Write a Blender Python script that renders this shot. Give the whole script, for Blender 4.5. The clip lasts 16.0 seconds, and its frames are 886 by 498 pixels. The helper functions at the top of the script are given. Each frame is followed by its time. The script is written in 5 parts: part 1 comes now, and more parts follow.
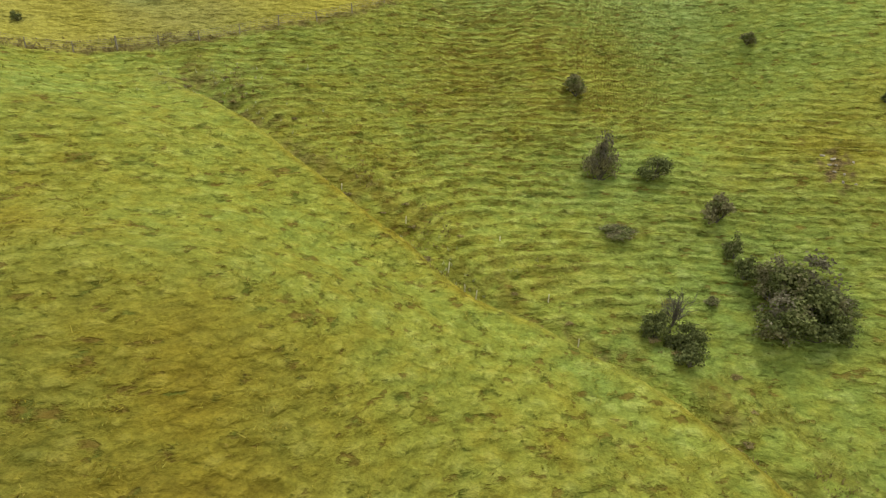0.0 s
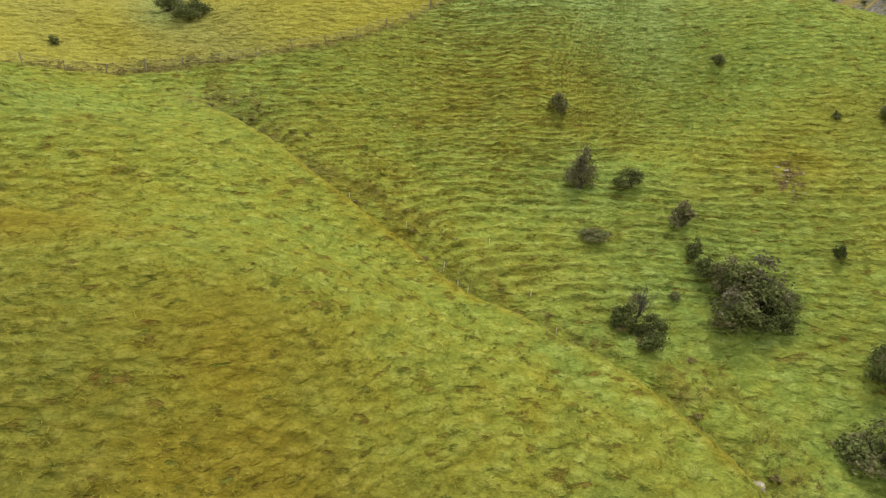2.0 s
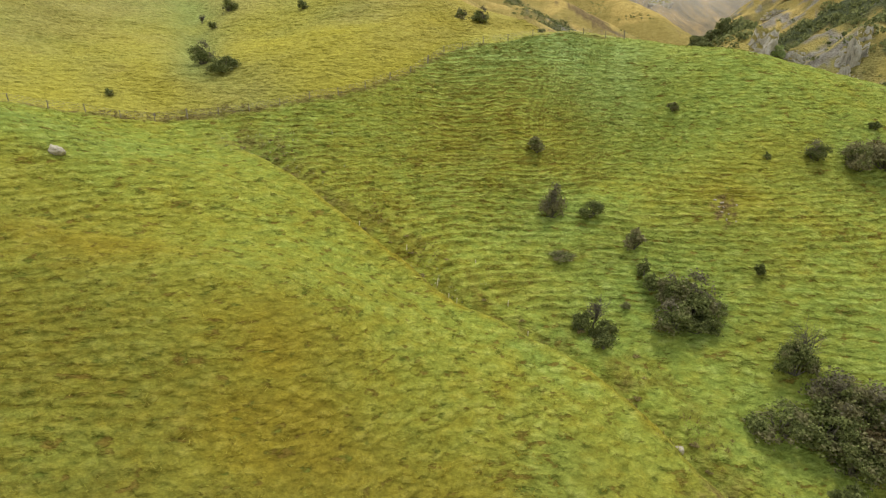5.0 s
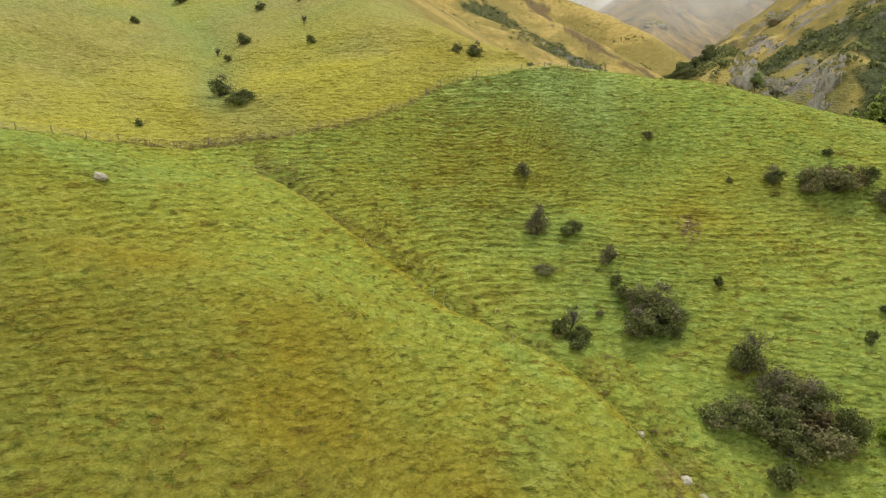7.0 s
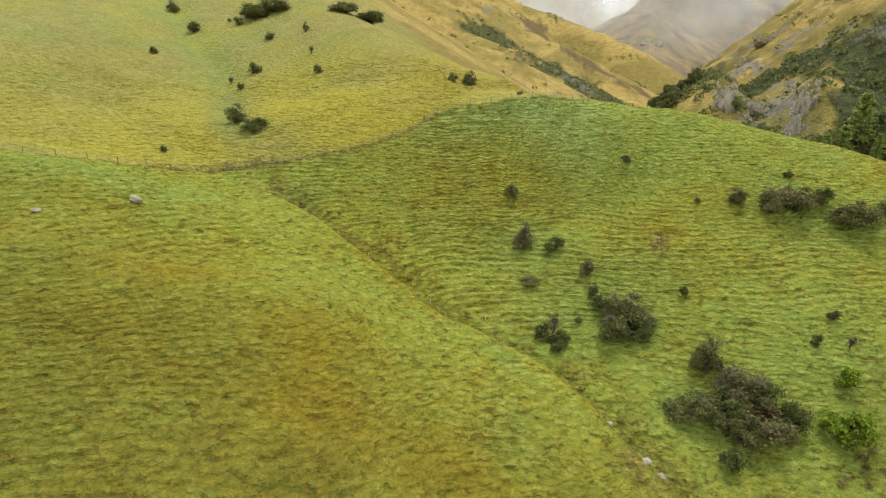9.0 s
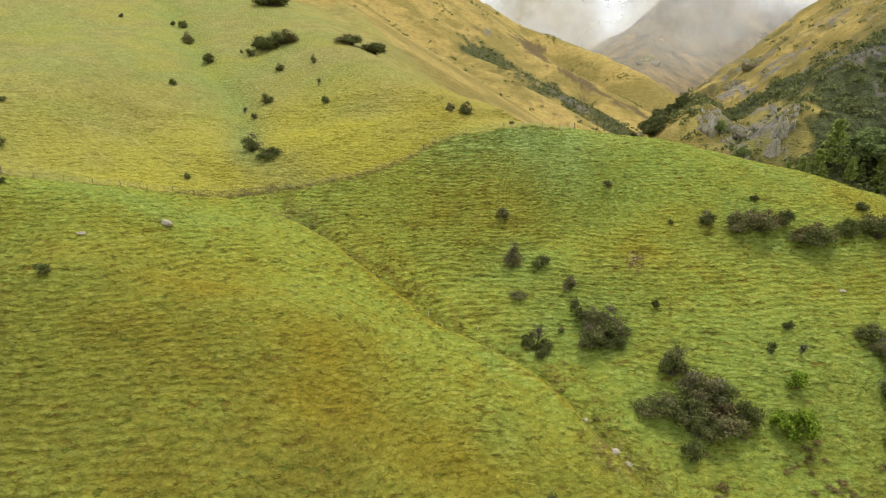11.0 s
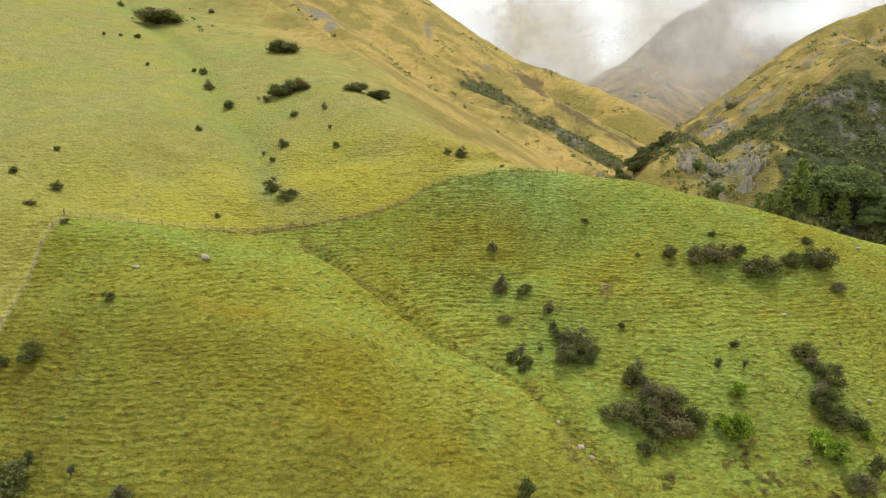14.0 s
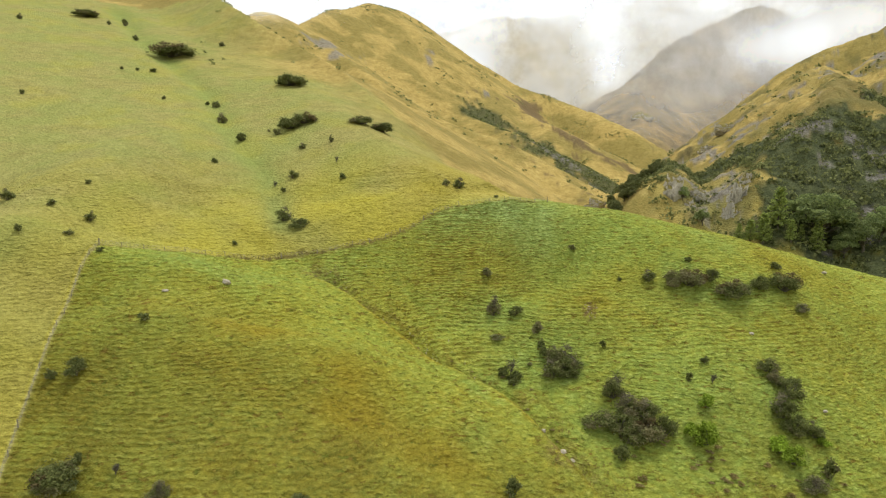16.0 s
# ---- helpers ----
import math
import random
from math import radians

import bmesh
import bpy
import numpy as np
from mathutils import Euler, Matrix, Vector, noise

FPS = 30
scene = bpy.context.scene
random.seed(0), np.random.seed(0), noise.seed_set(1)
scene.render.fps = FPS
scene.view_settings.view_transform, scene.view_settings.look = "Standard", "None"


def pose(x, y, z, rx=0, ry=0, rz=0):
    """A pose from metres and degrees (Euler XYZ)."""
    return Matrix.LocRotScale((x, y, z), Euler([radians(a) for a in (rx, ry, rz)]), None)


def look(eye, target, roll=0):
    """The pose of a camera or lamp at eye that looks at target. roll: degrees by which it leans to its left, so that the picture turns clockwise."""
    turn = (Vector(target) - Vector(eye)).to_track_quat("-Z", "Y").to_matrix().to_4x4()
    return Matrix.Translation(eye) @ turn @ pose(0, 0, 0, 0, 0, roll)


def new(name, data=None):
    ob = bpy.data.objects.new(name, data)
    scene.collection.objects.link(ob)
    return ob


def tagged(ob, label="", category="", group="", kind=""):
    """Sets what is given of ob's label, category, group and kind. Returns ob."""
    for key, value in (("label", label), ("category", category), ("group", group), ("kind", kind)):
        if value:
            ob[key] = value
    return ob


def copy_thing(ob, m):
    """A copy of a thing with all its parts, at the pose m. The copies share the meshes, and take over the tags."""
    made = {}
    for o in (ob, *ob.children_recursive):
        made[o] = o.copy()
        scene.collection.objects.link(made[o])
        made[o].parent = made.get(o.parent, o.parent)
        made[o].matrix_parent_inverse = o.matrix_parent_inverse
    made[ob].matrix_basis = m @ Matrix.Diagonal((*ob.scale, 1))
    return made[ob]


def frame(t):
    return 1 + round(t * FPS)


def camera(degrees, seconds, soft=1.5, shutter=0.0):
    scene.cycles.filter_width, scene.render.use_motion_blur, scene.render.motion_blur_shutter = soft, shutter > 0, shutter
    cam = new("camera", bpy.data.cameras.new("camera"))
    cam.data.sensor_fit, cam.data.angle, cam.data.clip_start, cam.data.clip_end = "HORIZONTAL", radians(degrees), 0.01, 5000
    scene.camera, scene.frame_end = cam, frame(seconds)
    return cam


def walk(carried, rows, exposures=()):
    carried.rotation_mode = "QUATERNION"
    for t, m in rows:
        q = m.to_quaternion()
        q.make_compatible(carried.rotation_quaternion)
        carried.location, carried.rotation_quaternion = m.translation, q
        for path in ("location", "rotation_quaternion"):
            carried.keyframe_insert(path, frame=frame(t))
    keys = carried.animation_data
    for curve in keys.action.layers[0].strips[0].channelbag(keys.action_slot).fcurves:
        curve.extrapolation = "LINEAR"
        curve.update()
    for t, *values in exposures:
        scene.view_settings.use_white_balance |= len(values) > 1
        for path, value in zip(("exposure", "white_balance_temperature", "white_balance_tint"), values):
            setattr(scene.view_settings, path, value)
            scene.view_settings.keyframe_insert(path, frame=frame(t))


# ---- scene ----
cam = camera(73.5, 16.0, soft=1.25)
# seconds, x, y, z, tilt up, turn to the left, lean
PATH = [
    (0.0, 0.00, 0.00, 0.00, -21.054, -0.000, 0.166),
    (0.5, 0.08, -1.36, 0.45, -20.947, -0.001, 0.202),
    (1.0, 0.17, -2.77, 0.94, -20.856, -0.009, 0.198),
    (1.5, 0.26, -4.32, 1.45, -20.740, -0.016, 0.192),
    (2.0, 0.34, -5.91, 1.96, -20.624, -0.012, 0.183),
    (2.5, 0.42, -7.62, 2.49, -20.523, -0.051, 0.166),
    (3.0, 0.52, -9.32, 3.07, -20.421, -0.062, 0.176),
    (3.5, 0.64, -11.12, 3.71, -19.863, -0.049, 0.178),
    (4.0, 0.75, -12.91, 4.30, -19.329, -0.028, 0.178),
    (6.5, 1.43, -22.61, 7.01, -16.956, 0.025, 0.094),
    (7.0, 1.55, -24.59, 7.60, -16.642, 0.006, 0.110),
    (7.5, 1.66, -26.63, 8.22, -16.313, -0.035, 0.109),
    (8.0, 1.80, -28.66, 8.81, -15.980, -0.019, 0.103),
    (8.5, 1.96, -30.78, 9.41, -15.612, -0.024, 0.074),
    (9.0, 2.13, -32.84, 9.99, -15.259, 0.003, 0.058),
    (11.5, 3.03, -44.18, 13.35, -13.257, 0.201, -0.138),
    (12.0, 3.22, -46.52, 14.01, -12.824, 0.244, -0.162),
    (12.5, 3.39, -48.91, 14.66, -12.429, 0.277, -0.194),
    (13.0, 3.51, -51.39, 15.32, -11.986, 0.287, -0.192),
    (13.5, 3.66, -53.84, 15.98, -11.543, 0.327, -0.214),
    (14.0, 3.82, -56.43, 16.66, -11.047, 0.346, -0.237),
    (14.5, 4.04, -59.00, 17.37, -10.585, 0.399, -0.254),
    (15.0, 4.21, -61.68, 18.09, -10.048, 0.434, -0.283),
    (15.5, 4.38, -64.30, 18.80, -9.533, 0.427, -0.287),
    (16.0, 4.56, -67.07, 19.51, -9.000, 0.470, -0.319),
]
walk(cam, [(t, pose(x, y, z, 90 + tilt, 0, turn) @ pose(0, 0, 0, 0, 0, lean)) for t, x, y, z, tilt, turn, lean in PATH])

# ---- light: an overcast day ----
world = bpy.data.worlds.new("overcast_sky")
scene.world = world
world.use_nodes = True
wt = world.node_tree
wt.nodes.clear()
w_out = wt.nodes.new("ShaderNodeOutputWorld")
w_bg = wt.nodes.new("ShaderNodeBackground")
w_sky = wt.nodes.new("ShaderNodeTexSky")
w_sky.sky_type, w_sky.sun_disc = "NISHITA", False
w_sky.sun_elevation, w_sky.sun_rotation = radians(67), radians(39)
w_dim = wt.nodes.new("ShaderNodeVectorMath")
w_dim.operation = "SCALE"
w_dim.inputs["Scale"].default_value = 0.1
w_noise = wt.nodes.new("ShaderNodeTexNoise")
w_noise.inputs["Scale"].default_value, w_noise.inputs["Detail"].default_value = 3.0, 6.0
w_ramp = wt.nodes.new("ShaderNodeValToRGB")
w_ramp.color_ramp.elements[0].position, w_ramp.color_ramp.elements[0].color = 0.3, (0.80, 0.82, 0.85, 1)
w_ramp.color_ramp.elements[1].position, w_ramp.color_ramp.elements[1].color = 0.7, (1.05, 1.05, 1.04, 1)
w_mix = wt.nodes.new("ShaderNodeMix")
w_mix.data_type = "RGBA"
w_mix.inputs["Factor"].default_value = 0.93
wt.links.new(w_sky.outputs[0], w_dim.inputs[0])
wt.links.new(w_noise.outputs["Fac"], w_ramp.inputs["Fac"])
wt.links.new(w_dim.outputs[0], w_mix.inputs["A"])
wt.links.new(w_ramp.outputs["Color"], w_mix.inputs["B"])
wt.links.new(w_mix.outputs["Result"], w_bg.inputs["Color"])
w_bg.inputs["Strength"].default_value = 1.12
wt.links.new(w_bg.outputs[0], w_out.inputs[0])

sun_data = bpy.data.lights.new("sun", "SUN")
sun_data.energy, sun_data.angle, sun_data.color = 2.3, radians(10), (1.0, 0.955, 0.87)
sun = new("sun", sun_data)
sun.matrix_world = look((42, 52, 160), (0, 0, 0))

# ---- shape of the land ----
# broad forms of the pasture: rise, centre x and y, two half-widths, turn in degrees
FORMS = [
    (13.6, -28.5, 35.4, 51.3, 9.8, 179), (-9.3, -46.1, 35.0, 39.3, 6.4, 2), (-11.6, 20.8, 33.1, 15.5, 10.9, 155),
    (13.0, 80.3, 72.0, 27.2, 64.0, 75), (11.0, -21.5, 139.7, 83.0, 18.0, 119), (5.8, -43.5, 25.7, 21.9, 8.6, 106),
    (-13.8, 25.9, 66.7, 7.4, 9.1, 143), (10.8, -2.8, 5.8, 22.6, 15.5, 35), (-6.1, 2.9, 12.5, 8.5, 20.2, 14),
    (-8.9, 4.8, 71.3, 10.0, 18.3, 171), (9.4, 29.0, 73.3, 45.4, 11.4, 0), (8.7, -82.1, 64.5, 47.4, 13.4, 96),
    (-15.1, -85.4, -49.9, 45.6, 67.7, 71), (4.9, 73.2, 49.8, 10.0, 14.2, 163),
    (4.5, 122, 78, 18, 13, 0),
]
# bed of the gully below the front spur
GULLY = [(-30, 59.5, 0), (-23.5, 55.5, 0), (-16.5, 50.6, 0), (-11, 46.6, 0), (-6.3, 43.8, 0), (-2.6, 42.0, 0), (-0.2, 39.3, 0), (2.5, 36.0, 0), (5.0, 35.2, 0),
         (8.5, 33.4, 0), (11.7, 31.2, 0), (14.4, 28.6, 0), (17.2, 25.8, 0), (19.8, 21.6, 0), (22.5, 17.6, 0), (26, 11, 0), (30, 3, 0)]
WATERCOURSE = [(-228, 370, 0), (-176, 295, 0), (-101, 200, 0), (-64, 132, 0), (-48, 110, 0), (-35, 73, 0), (-27, 64, 0)]
BASE = (-30.406, -0.172, 0.303)
# crests of the ridges round the pasture, and the bed of the valley behind it
BACK_CREST = [(-260, 520, 195), (-128, 340, 112), (-90, 314, 88), (-54, 269, 67), (-24, 204, 41), (-2, 158, 25), (11, 125, 15), (17, 106, 11)]
VALLEY = [(280, 40, -75), (200, 95, -50), (130, 118, -32), (85, 132, -25), (68, 155, -20), (74, 190, -14), (92, 225, -10), (118, 270, -6), (150, 340, 0),
          (185, 420, 8), (260, 560, 20), (340, 800, 45), (400, 1100, 75), (420, 1500, 120)]
YELLOW_SPUR = [(-125, 546, 139), (-40, 408, 65), (0, 377, 45), (32, 360, 33), (66, 322, 9), (87, 285, -3), (93, 261, -7)]
SCRUB_RIB = [(-16, 654, 101), (26, 534, 59), (60, 481, 39), (96, 453, 19), (124, 424, -4), (139, 409, -19)]
FERN_RIB = [(66, 686, 91), (106, 582, 54), (141, 515, 21), (167, 473, -9)]
GOLD_HILL = [(-173, 543, 159), (-152, 588, 154), (-126, 686, 195), (-100, 757, 219), (-74, 891, 238), (-23, 886, 204), (37, 867, 163), (95, 837, 122), (139, 797, 102), (189, 732, 73), (216, 669, 50), (234, 616, 25), (243, 577, 9)]
CRAG_HILL = [(105, 230, 4), (149, 318, 12), (217, 431, 32), (298, 504, 74), (342, 496, 112), (433, 436, 151), (607, 320, 194)]
CRAG_SPUR = [(230, 305, 74), (178, 205, 46), (146, 175, 27), (120, 158, 12)]
CRAG_TOE = [(130, 268, 13), (106, 208, 14), (93, 175, 12), (88, 163, 9)]
CRAG_FLANK = [(300, 280, 104), (225, 190, 52), (175, 140, 4), (160, 125, -12)]
FAR_MOUNTAIN = [(388, 1473, 95), (489, 1489, 205), (579, 1551, 300), (689, 1612, 354), (862, 1726, 430), (1015, 1839, 496), (1500, 1900, 640)]
MISTY_MOUNTAIN = [(-700, 2600, 420), (26, 2544, 524), (217, 2555, 582), (455, 2555, 569), (646, 2564, 615), (789, 2569, 638), (1500, 2700, 700)]


def lattice(ix, iy, seed):
    h = (ix * 374761393 + iy * 668265263 + seed * 974634777) & 0xFFFFFFFF
    h = ((h ^ (h >> 13)) * 1274126177) & 0xFFFFFFFF
    return ((h ^ (h >> 16)) & 0xFFFF) / 32767.5 - 1.0


def soft_noise(x, y, seed=0):
    """Smooth noise from -1 to 1 on a grid of one metre."""
    fx, fy = np.floor(x), np.floor(y)
    ix, iy, u, v = fx.astype(np.int64), fy.astype(np.int64), x - fx, y - fy
    u, v = u * u * (3 - 2 * u), v * v * (3 - 2 * v)
    a, b = lattice(ix, iy, seed), lattice(ix + 1, iy, seed)
    c, e = lattice(ix, iy + 1, seed), lattice(ix + 1, iy + 1, seed)
    return (a + (b - a) * u) * (1 - v) + (c + (e - c) * u) * v


def layers(x, y, size, count, seed=0):
    total, weight = 0.0, 1.0
    for k in range(count):
        turn = 0.6 * k + 0.3
        p, q = x * math.cos(turn) - y * math.sin(turn), x * math.sin(turn) + y * math.cos(turn)
        total = total + weight * soft_noise(p / size, q / size, seed + k)
        size, weight = size * 0.48, weight * 0.5
    return total


def soft_max(a, b, k):
    h = np.clip(0.5 + 0.5 * (a - b) / k, 0, 1)
    return b + (a - b) * h + k * h * (1 - h)


def soft_min(a, b, k):
    return -soft_max(-a, -b, k)


def smooth(x, lo, hi):
    t = np.clip((x - lo) / (hi - lo), 0, 1)
    return t * t * (3 - 2 * t)


def along(line, x, y):
    """For each point: the height of the line at its foot, the distance from it (positive to the line's left) and how far it lies past the line's end."""
    best = np.full(x.shape, 1e9)
    height, side, past = np.zeros(x.shape), np.zeros(x.shape), np.zeros(x.shape)
    for n, ((x0, y0, z0), (x1, y1, z1)) in enumerate(zip(line, line[1:])):
        dx, dy = x1 - x0, y1 - y0
        length = math.hypot(dx, dy)
        s = ((x - x0) * dx + (y - y0) * dy) / length ** 2
        over = np.maximum(0, s - 1) * length if n == len(line) - 2 else 0.0
        s = np.clip(s, 0, 1)
        px, py = x - x0 - s * dx, y - y0 - s * dy
        d = np.hypot(px, py)
        near = d < best
        best = np.where(near, d, best)
        height = np.where(near, z0 + s * (z1 - z0), height)
        side = np.where(near, np.where(dx * py - dy * px > 0, d, -d), side)
        past = np.where(near, over, past)
    return height, side, past


def ridge(line, x, y, slope, round_off=4.0):
    """Height of a ridge that falls off evenly from its crest; a negative slope makes a valley."""
    best = None
    for (x0, y0, z0), (x1, y1, z1) in zip(line, line[1:]):
        dx, dy = x1 - x0, y1 - y0
        s = np.clip(((x - x0) * dx + (y - y0) * dy) / (dx * dx + dy * dy), 0, 1)
        d = np.sqrt((x - x0 - s * dx) ** 2 + (y - y0 - s * dy) ** 2 + round_off ** 2) - round_off
        h = z0 + s * (z1 - z0) - slope * d
        best = h if best is None else (np.maximum(best, h) if slope > 0 else np.minimum(best, h))
    return best


def broad(x, y):
    """Height of the land without its small relief."""
    z = BASE[0] + BASE[1] * x + BASE[2] * y
    for rise, x0, y0, a, b, turn in FORMS:
        c, s = math.cos(radians(turn)), math.sin(radians(turn))
        u, v = (x - x0) * c + (y - y0) * s, -(x - x0) * s + (y - y0) * c
        z = z + rise * np.exp(-0.5 * ((u / a) ** 2 + (v / b) ** 2))
    r = np.hypot(x, y + 70)
    h, side, past = along(BACK_CREST, x, y)
    z = soft_max(z, h - 0.6 * np.abs(side) - 2.0 * past, 5.0)
    z = soft_min(z, h + 1 - 0.5 * side + 2.0 * past, 3.0)
    z = soft_min(z, ridge(VALLEY, x, y, -0.62, 8.0), 5.0)
    z = soft_min(z, 400 - 395 * smooth(x, 60, 115) * smooth(y, 125, 180), 6.0)
    z = soft_min(z, 210 - 0.15 * np.maximum(0, r - 450), 20.0)
    far = smooth(r, 230, 420)
    rough = layers(x, y, 70, 4, 11) * 7 * far
    ribs = (1 - np.abs(layers(x * 0.8 + y * 0.6, (y * 0.8 - x * 0.6) * 0.35, 38, 3, 23))) * 9 * far
    z = soft_max(z, ridge(YELLOW_SPUR, x, y, 0.5) + 0.25 * rough, 4.0)
    z = soft_max(z, ridge(SCRUB_RIB, x, y, 0.5) + 0.3 * rough, 4.0)
    z = soft_max(z, ridge(FERN_RIB, x, y, 0.5) + 0.3 * rough, 4.0)
    z = soft_max(z, ridge(GOLD_HILL, x, y, 0.7, 14.0) + 0.35 * rough, 6.0)
    z = soft_max(z, ridge(CRAG_HILL, x, y, 0.8) + 0.3 * rough + layers(x, y, 22, 4, 35) * 3.0, 5.0)
    z = soft_max(z, ridge(CRAG_SPUR, x, y, 0.7) + layers(x, y, 18, 4, 31) * 3.4, 4.0)
    z = soft_max(z, ridge(CRAG_TOE, x, y, 0.85) + layers(x, y, 12, 3, 33) * 1.6, 3.0)
    z = soft_max(z, ridge(CRAG_FLANK, x, y, 0.6) + layers(x, y, 18, 4, 37) * 3.4, 6.0)
    z = soft_max(z, ridge(FAR_MOUNTAIN, x, y, 1.05, 6.0) + 0.5 * rough + 0.7 * ribs - 4, 12.0)
    z = soft_max(z, 84 + 0.36 * (y - 1083) - 0.5 * np.abs(x - 371 - 0.3 * (y - 1083)) + 0.6 * rough + 0.5 * ribs - 900 * smooth(y, 1400, 1800), 15.0)
    z = soft_max(z, ridge(MISTY_MOUNTAIN, x, y, 0.85, 60.0) + rough * 2 + 1.5 * ribs, 30.0)
    z = soft_max(z, -72 + 0.28 * np.maximum(0, r - 2300) + rough, 20.0)
    return z


def fall_grid():
    """Steepness and downhill direction of the pasture, on a coarse grid."""
    gx, gy = np.meshgrid(np.arange(-90, 131, 1.5), np.arange(-30, 121, 1.5))
    dy, dx = np.gradient(broad(gx, gy), 1.5)
    return dx, dy


FALL = fall_grid()


def fall(x, y):
    """Slope of the pasture along x and along y."""
    u = np.clip((np.asarray(x, float) + 90) / 1.5, 0, FALL[0].shape[1] - 1.001)
    v = np.clip((np.asarray(y, float) + 30) / 1.5, 0, FALL[0].shape[0] - 1.001)
    i, j = u.astype(np.int64), v.astype(np.int64)
    p, q = u - i, v - j
    return [(g[j, i] * (1 - p) + g[j, i + 1] * p) * (1 - q) + (g[j + 1, i] * (1 - p) + g[j + 1, i + 1] * p) * q for g in FALL]


def track_steps(x, y, z):
    """Height up the slope, counted in stock tracks."""
    return (z + 0.10 * y + 0.10 * layers(x, y, 2.4, 2, 41) + 0.35 * layers(x, y, 13, 2, 42)) / 0.62


def tracks(x, y, z):
    """Stock tracks across the slope, broken into hummocks: lift of the bank from 0 to 1, place on the step from 0 to 1, and how well the track is worn."""
    steps = track_steps(x, y, z)
    row = np.floor(steps)
    f = steps - row
    run = 0.87 * x + 0.49 * y
    hump = soft_noise(run / 1.5 + 17.3 * row, 5.31 * row, 44)
    long = soft_noise(run / 4.0, 3.77 * row, 45)
    worn = smooth(hump + 0.9 * long, -0.9, 0.7)
    edge = np.clip(f / 0.16, 0, 1)
    rise = edge * edge * (3 - 2 * edge) * (1 - smooth(f, 0.22, 0.95))
    return rise * (0.25 + 0.75 * worn), f, worn


def worn_ground(x, y):
    """Where the tracks are cut: clear on the far face and the knoll, faint on the front spur and on gentle ground."""
    gx, gy = fall(x, y)
    side = along(GULLY, x, y)[1]
    steep = smooth(np.hypot(gx, gy), 0.16, 0.38)
    face = smooth(side, 0.5, 5.0)
    knoll = smooth(y, 46, 62) * smooth(x, -10, 4) * (1 - smooth(x, 20, 32))
    damp_side = 1 - 0.55 * smooth(x, 22, 36) * smooth(y, 50, 62)
    spur = 0.12 + 0.16 * (1 - smooth(x, -34, -14))
    damp = 1 - 0.75 * smooth(x, 12, 24) * (1 - smooth(y, 30, 46))
    return steep * ((1 - face) * spur + face * damp * damp_side * (0.62 + 0.38 * knoll))


def tussocks(x, y, z):
    """Rounded grass hummocks about a metre across, from 0 to 1."""
    big = 1 - np.abs(soft_noise(x / 1.15 + 3.1, (y + 0.9 * z) / 1.0, 55))
    fine = soft_noise(x / 0.55, (y + 0.9 * z) / 0.5, 57)
    where = smooth(layers(x, y, 6.0, 3, 58), -1.0, 0.6)
    return np.clip((big ** 2) * (0.45 + 0.55 * where) + 0.28 * fine, 0, 1)


def land(x, y):
    """Height of the ground, with stock tracks and tussocks."""
    x, y = np.asarray(x, float), np.asarray(y, float)
    z = base = broad(x, y)
    r = np.hypot(x, y + 70)
    near = 1 - smooth(r, 168, 195)
    side = along(GULLY, x, y)[1]
    fade = smooth(x, -31, -20) * (1 - smooth(x, 24, 30))
    bed = 1.5 + 0.25 * soft_noise(x / 4, y / 4, 43)
    z = z + fade * (0.55 * np.exp(-((side + 1.0) / 1.6) ** 2) - bed * np.exp(-((side - 1.7) / 1.5) ** 2))
    course = along(WATERCOURSE, x, y)[1]
    z = z - smooth(y, 64, 84) * (1.2 + 0.005 * y) * np.exp(-(course / (3.0 + 0.012 * y)) ** 2)
    tread, cut = tracks(x, y, base)[0] - 0.3, worn_ground(x, y)
    z = z + near * (0.62 * tread * cut + (0.16 - 0.09 * cut + 0.10 * smooth(x, 12, 26) * (1 - smooth(y, 32, 48))) * (tussocks(x, y, base) - 0.4) + 0.05 * layers(x, y, 0.6, 2, 53) + 0.25 * layers(x, y, 7, 2, 59))
    return z


